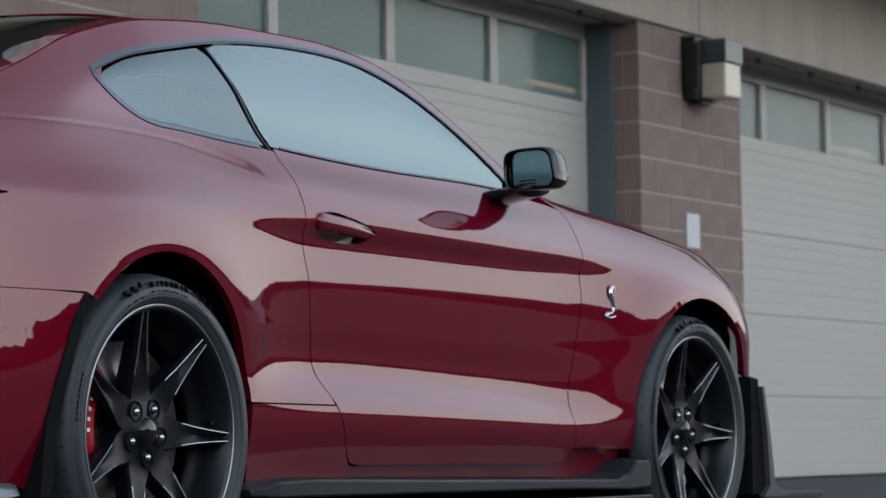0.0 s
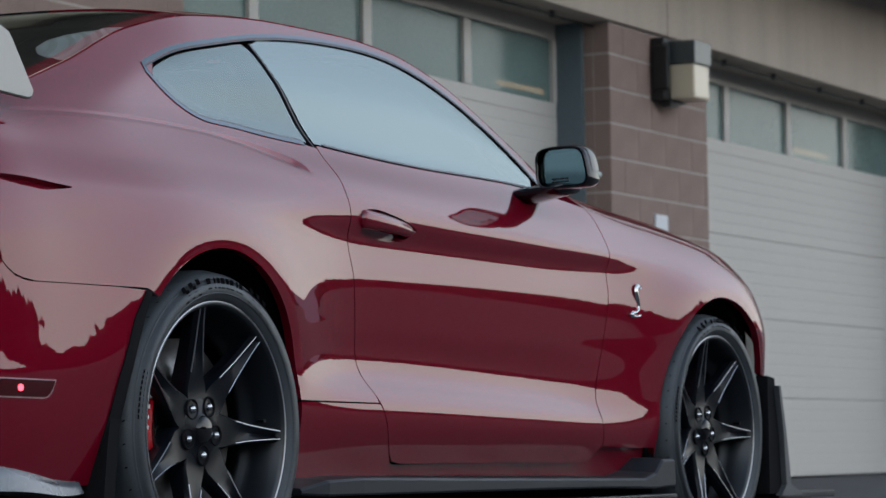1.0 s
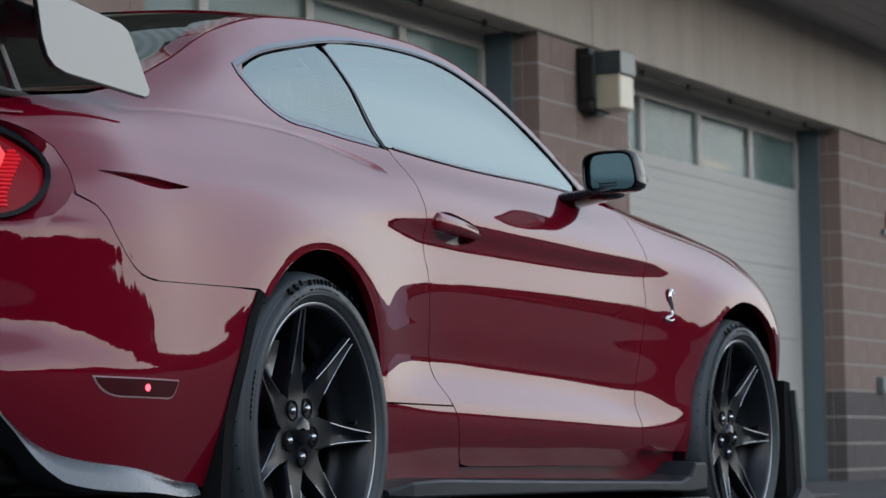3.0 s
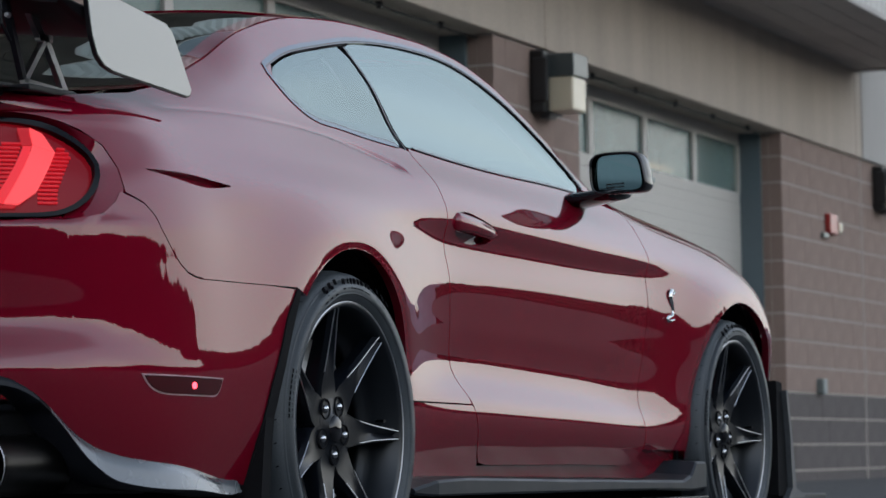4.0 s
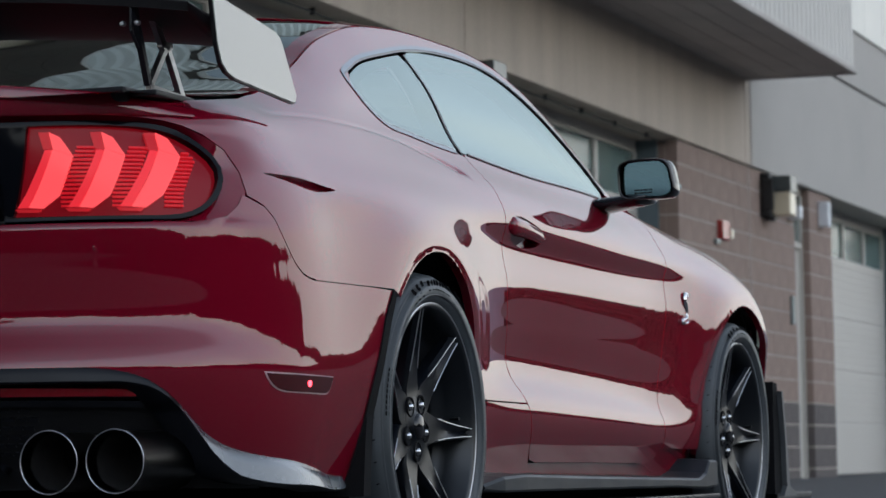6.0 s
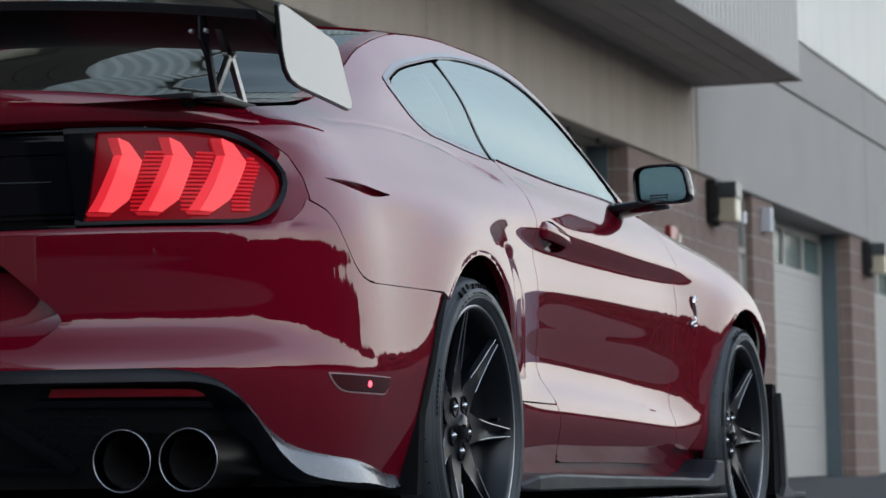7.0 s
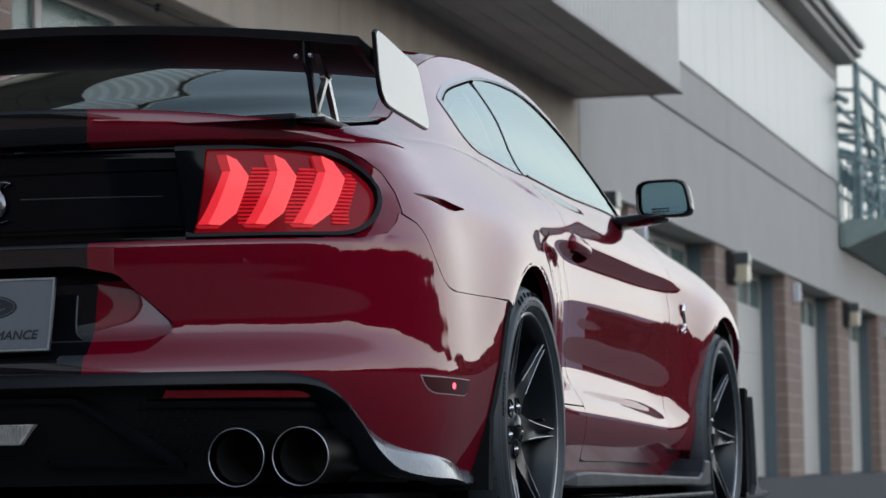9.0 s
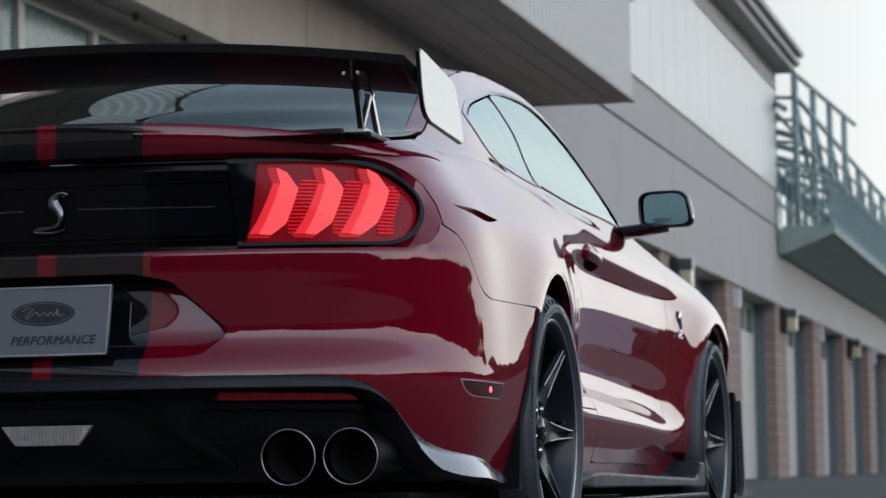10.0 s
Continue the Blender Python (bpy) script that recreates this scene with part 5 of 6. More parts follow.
# ---- tail panel and lamps ----
def ray_s(a, z, x_ref=-1.10, y_ref=0.485):
    """Skin coordinate where a point a metres outboard of the inner lamp edge shows round the corner."""
    q = np.linspace(-1.30, -0.3, 1001)
    p = skin(q, np.full(1001, z))
    g = 0.238 * p[:, 0] - 0.971 * p[:, 1]
    return float(q[np.argmin(np.abs(g - (0.238 * x_ref + 0.971 * (y_ref + a))))])


TAIL = [(-1.30, 0.962)] + line([(-0.95, 0.960), (-0.62, 0.958), (-0.50, 0.938), (-0.422, 0.886), (-0.415, 0.83), (-0.43, 0.795), (-0.50, 0.752), (-0.60, 0.739)], 18) + [(-1.30, 0.739)]
LAMP = line([(-0.838, 0.938), (-0.66, 0.938), (-0.558, 0.926), (-0.496, 0.895), (-0.475, 0.863), (-0.495, 0.823), (-0.535, 0.788), (-0.586, 0.764), (-0.66, 0.757), (-0.905, 0.757)], 38)
CHEVRON = (("chevron", [(.0755, .1245), (.117, .111), (.0875, .030), (.052, .004), (.024, .006), (.040, .033)], 0),
           ("chevron_side", [(.0585, .1245), (.0745, .1245), (.039, .033), (.023, .006), (.0, .006), (.018, .033)], 1),
           ("chevron_top", [(.0675, .161), (.091, .150), (.117, .112), (.0765, .1255)], 0),
           ("chevron_shade", [(.045, .161), (.0665, .161), (.0755, .1255), (.056, .1255)], 2),
           ("chevron_foot", [(-.006, .004), (.050, .002), (.044, -.004), (.0, -.003)], 2))
BEZEL = line([(-0.66, 0.958), (-0.56, 0.950), (-0.485, 0.925), (-0.428, 0.885), (-0.418, 0.845), (-0.43, 0.80), (-0.475, 0.766), (-0.54, 0.748), (-0.66, 0.742)], 40)
RING = line([(-0.66, 0.950), (-0.555, 0.938), (-0.488, 0.906), (-0.465, 0.864), (-0.484, 0.820), (-0.527, 0.780), (-0.582, 0.754), (-0.66, 0.748)], 40)
for mirror in (False, True):
    panel("tail_panel", skin, TAIL, panel_black, car, step=0.03, flange=0, lift=-0.030, mirror=mirror, label="gloss black panel between the tail lamps")
    ringo = line([(-0.90, 0.948), (-0.65, 0.947), (-0.545, 0.935), (-0.483, 0.902), (-0.462, 0.864), (-0.482, 0.820), (-0.525, 0.782), (-0.58, 0.756), (-0.66, 0.750), (-0.92, 0.750)], 38)
    lamp = panel("tail_lamp", skin, ringo, panel_black, car, [LAMP], step=0.02, flange=0.02, lift=-0.006, mirror=mirror, label="tail lamp with three glowing red chevrons")
    panel("lens_base", skin, LAMP, lens_dark, lamp, step=0.03, flange=0, lift=-0.022, mirror=mirror, label="dark red ribbed lens")
    for i in range(3):
        for nm, pts, tone in CHEVRON:
            poly = [(ray_s(i * 0.1065 + a - 0.012, 0.770 + b * 0.97), 0.770 + b * 0.97) for a, b in pts]
            panel(nm, skin, poly, (tail_glow, tail_mid, tail_dim)[tone], lamp, step=0.012, flange=0.014, lift=-0.008 if tone == 0 else -0.011, mirror=mirror, label="glowing red chevron light" if nm == "chevron" else "")
        # fine ribs beside each chevron
        for k in range(15):
            z0 = 0.776 + k * 0.0085
            s0 = ray_s(i * 0.1065 + 0.0795 + max(z0 - 0.80, 0) * 0.36, z0)
            s1 = min(s0 + 0.040, -0.512 - 0.5 * abs(z0 - 0.86))
            if s1 - s0 > 0.008:
                panel("rib", skin, [(s0, z0), (s1, z0), (s1, z0 + 0.0042), (s0, z0 + 0.0042)], lens_red, lamp, step=0.03, flange=0.008, lift=-0.014, mirror=mirror)
    # red bevel between the lamp and the corner of the body
    bz = bmesh.new()
    outer, inner = skin(*np.array(BEZEL).T), skin(*np.array(RING).T)
    rows = []
    for po, pi in zip(outer, inner):
        sink = np.array([0.018, 0.014, 0.0])
        rows.append([bz.verts.new(tuple(q * np.array([1, -1 if mirror else 1, 1]))) for q in (po + sink * 0.12, po * 0.55 + pi * 0.45 + sink * 0.35, pi + sink * 0.8)])
    for p, q in zip(rows, rows[1:]):
        for j in range(2):
            bz.faces.new((p[j], p[j + 1], q[j + 1], q[j]))
    bmesh.ops.recalc_face_normals(bz, faces=bz.faces)
    part("lamp_bezel", bz, paint, car, "red bevel round the tail lamp", True)
    # edges of the middle panel
    for z0, z1, s1 in ((0.897, 0.905, -0.90), (0.764, 0.770, -0.93), (0.945, 0.951, -0.86)):
        panel("panel_edge", skin, [(-1.30, z0), (s1, z0), (s1, z1), (-1.30, z1)], panel_black, car, step=0.04, flange=0.012, lift=-0.016, mirror=mirror)
    mid = [(-1.30, 0.775), (-0.915, 0.775), (-0.895, 0.84), (-0.885, 0.893), (-1.30, 0.893)]
    panel("applique", skin, mid, panel_black, car, step=0.03, flange=0.01, lift=-0.018, mirror=mirror, label="gloss black applique plate")
    panel("applique_line", skin, [(-1.24, 0.842), (-0.95, 0.838), (-0.95, 0.8405), (-1.24, 0.845)], trim_moulding, car, step=0.03, flange=0.002, lift=-0.0165, mirror=mirror)
    # side marker lamp in the bumper
    mk = line([(-0.060, 0.440), (-0.068, 0.424), (-0.085, 0.407), (-0.115, 0.402)], 7) + line([(-0.30, 0.405), (-0.345, 0.411), (-0.375, 0.428), (-0.388, 0.446)], 7)
    ml = panel("side_marker", skin, mk, marker_rim, car, step=0.02, flange=0.004, lift=0.002, mirror=mirror, label="dark red side marker lamp, lit")
    cx_, cz_ = sum(p[0] for p in mk) / len(mk), 0.424
    panel("lens", skin, [(cx_ + (a - cx_) * 0.965, cz_ + (b - cz_) * 0.86) for a, b in mk], marker_lens, ml, step=0.02, flange=0.003, lift=0.0035, mirror=mirror)
    panel("bulb", skin, [(cx_ + 0.012 + 0.010 * math.cos(k * math.pi / 5), cz_ + 0.007 * math.sin(k * math.pi / 5)) for k in range(10)], marker_glow, ml, step=0.01, flange=0.001, lift=0.0045, mirror=mirror, label="glowing bulb")

# boot lip and wing
for mirror in (1, -1):
    bm = bmesh.new()
    rows = []
    for i in range(45):
        s_ = -1.30 + 0.82 * i / 44
        f = min((44 - i) / 10, 1.0)
        f = f * f * (3 - 2 * f)
        p0, p1 = skin(s_, 0.958), skin(s_, 0.985)
        out = np.array([p1[0] + 0.62, p1[1], 0.0])
        out /= np.linalg.norm(out)
        if s_ < -0.75:
            out = np.array([-1.0, 0.25 * p1[1], 0.0])
            out /= np.linalg.norm(out)
        zt = 1.042 - 0.060 * (p1[1] / 0.8) ** 2
        up = np.array([0, 0, 1.0])
        zt = 0.990 + (zt - 0.990) * f
        rim = np.array([p1[0], p1[1], zt])
        pts = (p0 + out * 0.003, p0 + out * (0.004 + 0.006 * f) + up * 0.004, rim + out * 0.024 * f - up * 0.012, rim + out * 0.021 * f - up * 0.004, rim - out * 0.002, rim - out * 0.03 - up * 0.002, rim - out * 0.16 - up * (0.012 + 0.01 * f))
        rows.append([bm.verts.new(tuple(q * np.array([1, mirror, 1]))) for q in pts])
    for a, b in zip(rows, rows[1:]):
        for j in range(6):
            bm.faces.new((a[j], a[j + 1], b[j + 1], b[j]))
    bmesh.ops.recalc_face_normals(bm, faces=bm.faces)
    part("boot_lip", bm, paint_striped, car, "red boot lip with black stripes", True)

WING_X0, WING_X1 = -1.035, -0.70


def wing_mid(y):
    return 1.135 + 0.062 * (1 - (y / 0.83) ** 2)


bm = bmesh.new()
sec = []
for i in range(49):
    y = -0.825 + 1.65 * i / 48
    c = 0.335
    ring = []
    for k in range(24):
        t = 2 * math.pi * k / 24
        u = 0.5 * (1 - math.cos(t))
        th = 0.6 * 0.16 * (1.4845 * math.sqrt(u) - 0.63 * u - 1.758 * u * u + 1.4215 * u ** 3 - 0.5075 * u ** 4) / 0.2 * 0.5
        zz = (th if t < math.pi else -th) + 0.0
        px, pz = -u * c, zz * c * 0.5 - 0.014 * math.sin(math.pi * u)
        a = radians(7)
        ring.append(bm.verts.new((WING_X1 + px * math.cos(a) , y, wing_mid(y) - 0.008 + (-px) * math.sin(a) + pz)))
    sec.append(ring)
for a, b in zip(sec, sec[1:]):
    for k in range(24):
        bm.faces.new((a[k], a[(k + 1) % 24], b[(k + 1) % 24], b[k]))
bm.faces.new(sec[0]); bm.faces.new(sec[-1][::-1])
bmesh.ops.recalc_face_normals(bm, faces=bm.faces)
rw = part("rear_wing", bm, carbon, car, "large satin black rear wing with end plates", True)
bm = bmesh.new()
sec = []
for i in range(33):
    y = -0.825 + 1.65 * i / 32
    z = wing_mid(y) + 0.034
    sec.append([bm.verts.new(p) for p in ((-1.028, y, z - 0.02), (-1.034, y, z - 0.02), (-1.037, y, z - 0.002), (-1.034, y, z), (-1.030, y, z - 0.002))])
for a, b in zip(sec, sec[1:]):
    for j in range(5):
        bm.faces.new((a[j], a[(j + 1) % 5], b[(j + 1) % 5], b[j]))
part("gurney_flap", bm, carbon, rw)
PLATE = [(-0.945, 1.190), (-0.925, 1.10), (-0.905, 1.062), (-0.88, 1.045), (-0.84, 1.036), (-0.54, 1.018), (-0.527, 1.022), (-0.522, 1.034), (-0.592, 1.135), (-0.605, 1.150), (-0.63, 1.161), (-0.90, 1.196), (-0.93, 1.198)]
SWAP = Matrix(((1, 0, 0, 0), (0, 0, 1, 0), (0, 1, 0, 0), (0, 0, 0, 1)))
for side in (-1, 1):
    bm = prism(PLATE, 0.008, SWAP)
    bm.transform(Matrix.Translation((0, -0.836 if side < 0 else 0.828, 0)))
    ep = part("end_plate", bm, carbon, rw)
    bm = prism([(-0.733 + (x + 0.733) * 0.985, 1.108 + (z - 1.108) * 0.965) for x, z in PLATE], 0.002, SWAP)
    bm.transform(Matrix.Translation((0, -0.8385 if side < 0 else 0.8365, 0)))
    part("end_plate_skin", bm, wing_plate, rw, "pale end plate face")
    # strut: two legs with an open triangle, on a foot
    y0 = side * 0.70
    mlate = Matrix.Translation((0, y0 - 0.006, 0))
    st = new("wing_strut")
    st.parent = car
    for pts, w, nm in (([(-1.022, 1.178), (-0.955, 1.02)], 0.013, "leg"), ([(-0.872, 1.108), (-0.95, 1.018)], 0.013, "leg"), ([(-0.872, 1.108), (-0.80, 1.01)], 0.016, "leg"), ([(-0.955, 1.016), (-0.77, 1.008)], 0.012, "base_bar"), ([(-0.90, 1.11), (-0.85, 1.11)], 0.014, "top_bar"), ([(-0.885, 1.105), (-0.93, 1.16)], 0.02, "bracket")):
        (xa, za), (xb, zb) = pts
        d = Vector((xb - xa, zb - za)).normalized()
        nrm = Vector((-d.y, d.x)) * w / 2
        p = [(xa + nrm.x, za + nrm.y), (xb + nrm.x, zb + nrm.y), (xb - nrm.x, zb - nrm.y), (xa - nrm.x, za - nrm.y)]
        bm = prism(p, 0.012, SWAP)
        bm.transform(mlate)
        part(nm, bm, black_satin if nm == "leg" and xa < -0.95 else steel, st)
    part("rod", tube([(-1.03, y0, 1.165), (-1.03, y0, 1.12), (-1.0, y0, 1.09)], 0.0035, 8), black_satin, st)
    for yb in (-0.016, 0.016):
        part("bolt", lathe([(0.0, 0.004), (0.004, 0.0035), (0.0055, 0.0), (0.0055, -0.008)], 12, Matrix.Translation((-1.036, y0 + yb, 1.134)) @ Matrix.Rotation(radians(-90), 4, 'Y')), edge_metal, st)
    part("foot", boxes(((-0.98, y0 - 0.03, 0.995), (-0.80, y0 + 0.03, 1.008)), bevel=0.004), black_satin, st)
    part("gusset", boxes(((-1.0, min(y0 - side * 0.03, y0 - side * 0.20), 0.985), (-0.86, max(y0 - side * 0.03, y0 - side * 0.20), 1.016)), bevel=0.006), black_satin, st)

# ---- diffuser, exhausts ----
bm = bmesh.new()
sec = []
for i in range(73):
    s_ = -1.30 + 1.38 * i / 72
    zt = float(np.interp(s_, [p[0] for p in LIP], [p[1] for p in LIP])) + 0.002
    p = skin(s_, zt)
    sec.append((p, s_, zt))
for mirror in (1, -1):
  for lip_mat, sel in ((black_satin, [q for q in sec if q[1] < -0.60]), (lip_grey, [q for q in sec if q[1] > -0.63])):
    rows = []
    for p, s_, zt in sel:
        out = np.array([p[0] + 1.0, p[1], 0])
        out = out / (np.linalg.norm(out) + 1e-9)
        wd = float(np.interp(s_, [-0.76, -0.68, -0.62, -0.585, -0.545, -0.50, -0.30, 0.0, 0.08], [0.024, 0.016, 0.010, 0.020, 0.042, 0.056, 0.050, 0.032, 0.022]))
        low = np.array([0, 0, -1.0])
        rows.append([tuple(q * np.array([1, mirror, 1])) for q in (p - low * 0.003, p + out * 0.008, p + out * (0.009 + wd * 0.16) + low * wd * 0.5, p + out * (0.010 + wd * 0.36) + low * wd, p + out * (0.006 + wd * 0.32) + low * (wd + 0.004), p - out * 0.05 + low * (wd + 0.004))])
    for nm, cols, mt, text in (("diffuser_lip", (0, 1, 2, 3), lip_mat, "satin grey lip round the black diffuser" if lip_mat is lip_grey else "satin black lip over the diffuser"), ("lip_return", (3, 4, 5), black_satin, "")):
        bm = bmesh.new()
        grid = [[bm.verts.new(r[j]) for j in cols] for r in rows]
        for a, b in zip(grid, grid[1:]):
            for j in range(len(cols) - 1):
                bm.faces.new((a[j], a[j + 1], b[j + 1], b[j]))
        bmesh.ops.recalc_face_normals(bm, faces=bm.faces)
        part(nm, bm, mt, car, text, True)
for mirror in (1, -1):
    # black inner panel of the diffuser, sunk
    dark = [(-1.30, 0.475)] + [(s_, zt - 0.01) for p, s_, zt in sec if s_ < -0.31] + [(-0.30, 0.20), (-1.30, 0.20)]
    panel("diffuser", skin, dark, black_plastic, car, step=0.03, flange=0, lift=-0.045, mirror=mirror < 0, label="matt black rear diffuser")
    red = [(s_at(0.41, .41), 0.414), (s_at(0.70, .41), 0.408), (s_at(0.71, .39), 0.394), (s_at(0.40, .39), 0.397)]
    panel("rear_reflector", skin, red, reflector_red, car, step=0.02, flange=0.02, lift=-0.016, mirror=mirror < 0, label="narrow red reflector strip")
    ledge = [(s_at(0.36, .38), 0.386), (s_at(0.72, .38), 0.380), (s_at(0.72, .37), 0.367), (s_at(0.36, .37), 0.373)]
    panel("diffuser_ledge", skin, ledge, black_satin, car, step=0.03, flange=0.02, lift=-0.028, mirror=mirror < 0)
    # raised centre fin edge
    fin = [(s_at(0.0, .4), 0.402), (s_at(0.20, .4), 0.399), (s_at(0.25, .37), 0.368), (s_at(0.42, .24), 0.238), (s_at(0.40, .24), 0.236), (s_at(0.24, .36), 0.358), (s_at(0.195, .39), 0.389), (s_at(0.0, .39), 0.392)]
    panel("diffuser_fin", skin, fin, black_satin, car, step=0.02, flange=0.03, lift=-0.020, mirror=mirror < 0)
    low = [(s_at(0.10, .25), 0.252), (s_at(0.40, .25), 0.244), (s_at(0.40, .24), 0.238), (s_at(0.11, .24), 0.245)]
    panel("diffuser_fin", skin, low, black_satin, car, step=0.02, flange=0.03, lift=-0.026, mirror=mirror < 0)
    # mesh grille rows beside the pipes
    for k in range(6):
        for j in range(7):
            y = 0.33 + 0.024 * j + (0.012 if k % 2 else 0)
            z = 0.352 - k * 0.018
            s0 = s_at(y, z)
            panel("grille_cell", skin, [(s0, z), (s0 + 0.016, z), (s0 + 0.016, z + 0.008), (s0, z + 0.008)], black_satin, car, step=0.05, flange=0.01, lift=-0.042, mirror=mirror < 0)
    for yc in (0.579, 0.721):
        m = Matrix.Translation((-1.16, -mirror * yc, 0.272)) @ Matrix.Rotation(radians(-90), 4, 'Y')
        pp = part("exhaust_pipe", lathe([(0.058, -0.25), (0.0585, -0.02), (0.0620, -0.004), (0.0628, 0.0), (0.0610, 0.002), (0.0590, -0.002), (0.056, -0.03), (0.053, -0.24)], 64, m), pipe_dark, car, "round steel exhaust tip", True)
        part("pipe_rim", lathe([(0.0600, 0.0015), (0.0613, 0.003), (0.0626, 0.0015)], 64, m), edge_metal, pp, "bright rolled rim", True)
        part("pipe_inside", lathe([(0.0, -0.20), (0.0525, -0.20), (0.0545, -0.03)], 48, m), exhaust_dark, pp, "", True)

# reversing lamp in the middle
part("reverse_lamp", prism([(-0.11, 0.353), (0.11, 0.353), (0.075, 0.308), (-0.075, 0.308)], 0.02, Matrix.Translation((-1.13, 0, 0)) @ Matrix(((0, 0, 1, 0), (1, 0, 0, 0), (0, 1, 0, 0), (0, 0, 0, 1))), 0.003), mat("clear_lens", (0.5, 0.5, 0.48), 0.1, 0.3, 0.8, var=0.3, scale=90), car, "clear ribbed reversing lamp")

lamp_ribs = bmesh.new()
for k in range(22):
    y0 = -0.092 + k * 0.0085
    box(lamp_ribs, (-1.1325, y0, 0.312 + max(abs(y0) - 0.072, 0) * 1.25), (-1.129, y0 + 0.004, 0.350))
part("reverse_lamp_ribs", lamp_ribs, steel, car)

# ---- number plate carrier with a show plate ----
tilt = Matrix.Translation((-1.142, 0, 0.588)) @ Matrix.Rotation(radians(14), 4, 'Y') @ Matrix(((0, 0, -1, 0), (-1, 0, 0, 0), (0, 1, 0, 0), (0, 0, 0, 1)))
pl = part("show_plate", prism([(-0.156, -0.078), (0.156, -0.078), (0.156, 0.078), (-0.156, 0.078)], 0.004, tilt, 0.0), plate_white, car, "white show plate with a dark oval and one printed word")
frame_b = bmesh.new()
for lo, hi in (((-0.160, -0.082, -0.004), (0.160, -0.078, 0.006)), ((-0.160, 0.078, -0.004), (0.160, 0.082, 0.006)), ((-0.160, -0.082, -0.004), (-0.156, 0.082, 0.006)), ((0.156, -0.082, -0.004), (0.160, 0.082, 0.006))):
    box(frame_b, lo, hi, tilt)
part("plate_frame", frame_b, steel, pl, "thin steel plate frame")
oval = lambda a, b, h: prism([(a * math.cos(2 * math.pi * i / 48), b * math.sin(2 * math.pi * i / 48) + 0.018) for i in range(48)], h, tilt)
part("plate_oval", oval(0.076, 0.029, 0.0046), plate_ink, pl, "dark oval mark")
ring_b = bmesh.new()
ov = [Vector((0.070 * math.cos(2 * math.pi * i / 48), 0.0245 * math.sin(2 * math.pi * i / 48) + 0.018, 0.0048)) for i in range(49)]
tube(ov, 0.0008, 4, ring_b, False)
ring_b.transform(tilt)
part("oval_line", ring_b, plate_white, pl)
sw = tube([tilt @ Vector((x, y + 0.018, 0.0052)) for x, y in line([(-0.050, 0.006), (-0.040, 0.013), (-0.026, 0.012), (-0.034, 0.0), (-0.040, -0.011), (-0.028, -0.006), (-0.016, 0.003), (-0.008, -0.006), (0.002, 0.002), (0.010, -0.006), (0.018, 0.003), (0.026, -0.006), (0.034, 0.010), (0.036, -0.006), (0.048, -0.003)], 60)], 0.0017, 6)
part("oval_mark", sw, plate_white, pl)
fc = bpy.data.curves.new("word", 'FONT')
fc.body, fc.size, fc.align_x, fc.extrude, fc.shear = "PERFORMANCE", 0.0285, 'RIGHT', 0.0004, 0.22
fc.space_character = 1.03
tmp = new("word_tmp", fc)
bpy.context.view_layer.update()
wm = bpy.data.meshes.new_from_object(tmp.evaluated_get(bpy.context.evaluated_depsgraph_get()))
bpy.data.objects.remove(tmp)
bold = bmesh.new()
for k, (dx, dy) in enumerate(((0, 0), (0.0007, 0.0), (0.0014, 0.0), (0.0007, 0.0006), (0.0007, -0.0006))):
    first = len(bold.verts)
    bold.from_mesh(wm)
    bold.verts.ensure_lookup_table()
    for v in bold.verts[first:]:
        v.co += Vector((dx, dy, 0.00012 * k))
bold.to_mesh(wm)
bold.free()
wm.transform(tilt @ Matrix.Translation((0.128, -0.055, 0.0048)))
wm.materials.clear()
wm.materials.append(plate_ink)
wo = new("plate_word", wm)
wo.parent = pl
wbar = bmesh.new()
for k in range(2):
    box(wbar, (-0.150 + k * 0.017, -0.050, 0.0046), (-0.138 + k * 0.017, -0.034, 0.0052), tilt)
part("plate_bar", wbar, plate_ink, pl)

# ---- badges: plain curved shapes ----
def snake(parent, m, h, material, name, label):
    pts = [(0.30, 0.88), (0.42, 0.98), (0.30, 1.0), (0.10, 0.93), (0.05, 0.78), (0.16, 0.60), (0.24, 0.42), (0.20, 0.24), (0.05, 0.15), (-0.25, 0.12), (-0.46, 0.05), (-0.20, 0.0), (0.20, 0.02), (0.38, 0.06)]
    pts = [Vector((x * h, y * h, 0)) for x, y in line(pts, 40)]
    bm = bmesh.new()
    rows = []
    for i, p in enumerate(pts):
        d = (pts[min(i + 1, 39)] - pts[max(i - 1, 0)]).normalized()
        nn = Vector((-d.y, d.x, 0))
        f = i / 39
        w = h * (0.07 + 0.22 * math.exp(-((f - 0.26) / 0.13) ** 2) + 0.06 * math.exp(-((f - 0.7) / 0.2) ** 2))
        rows.append([bm.verts.new(p + nn * w * 0.5 * a + Vector((0, 0, b * h))) for a, b in ((-1, 0), (-0.55, 0.05), (0, 0.075), (0.55, 0.05), (1, 0))])
    for a, b in zip(rows, rows[1:]):
        for j in range(4):
            bm.faces.new((a[j], a[j + 1], b[j + 1], b[j]))
    bm.transform(m)
    bmesh.ops.recalc_face_normals(bm, faces=bm.faces)
    return part(name, bm, material, parent, label, True)


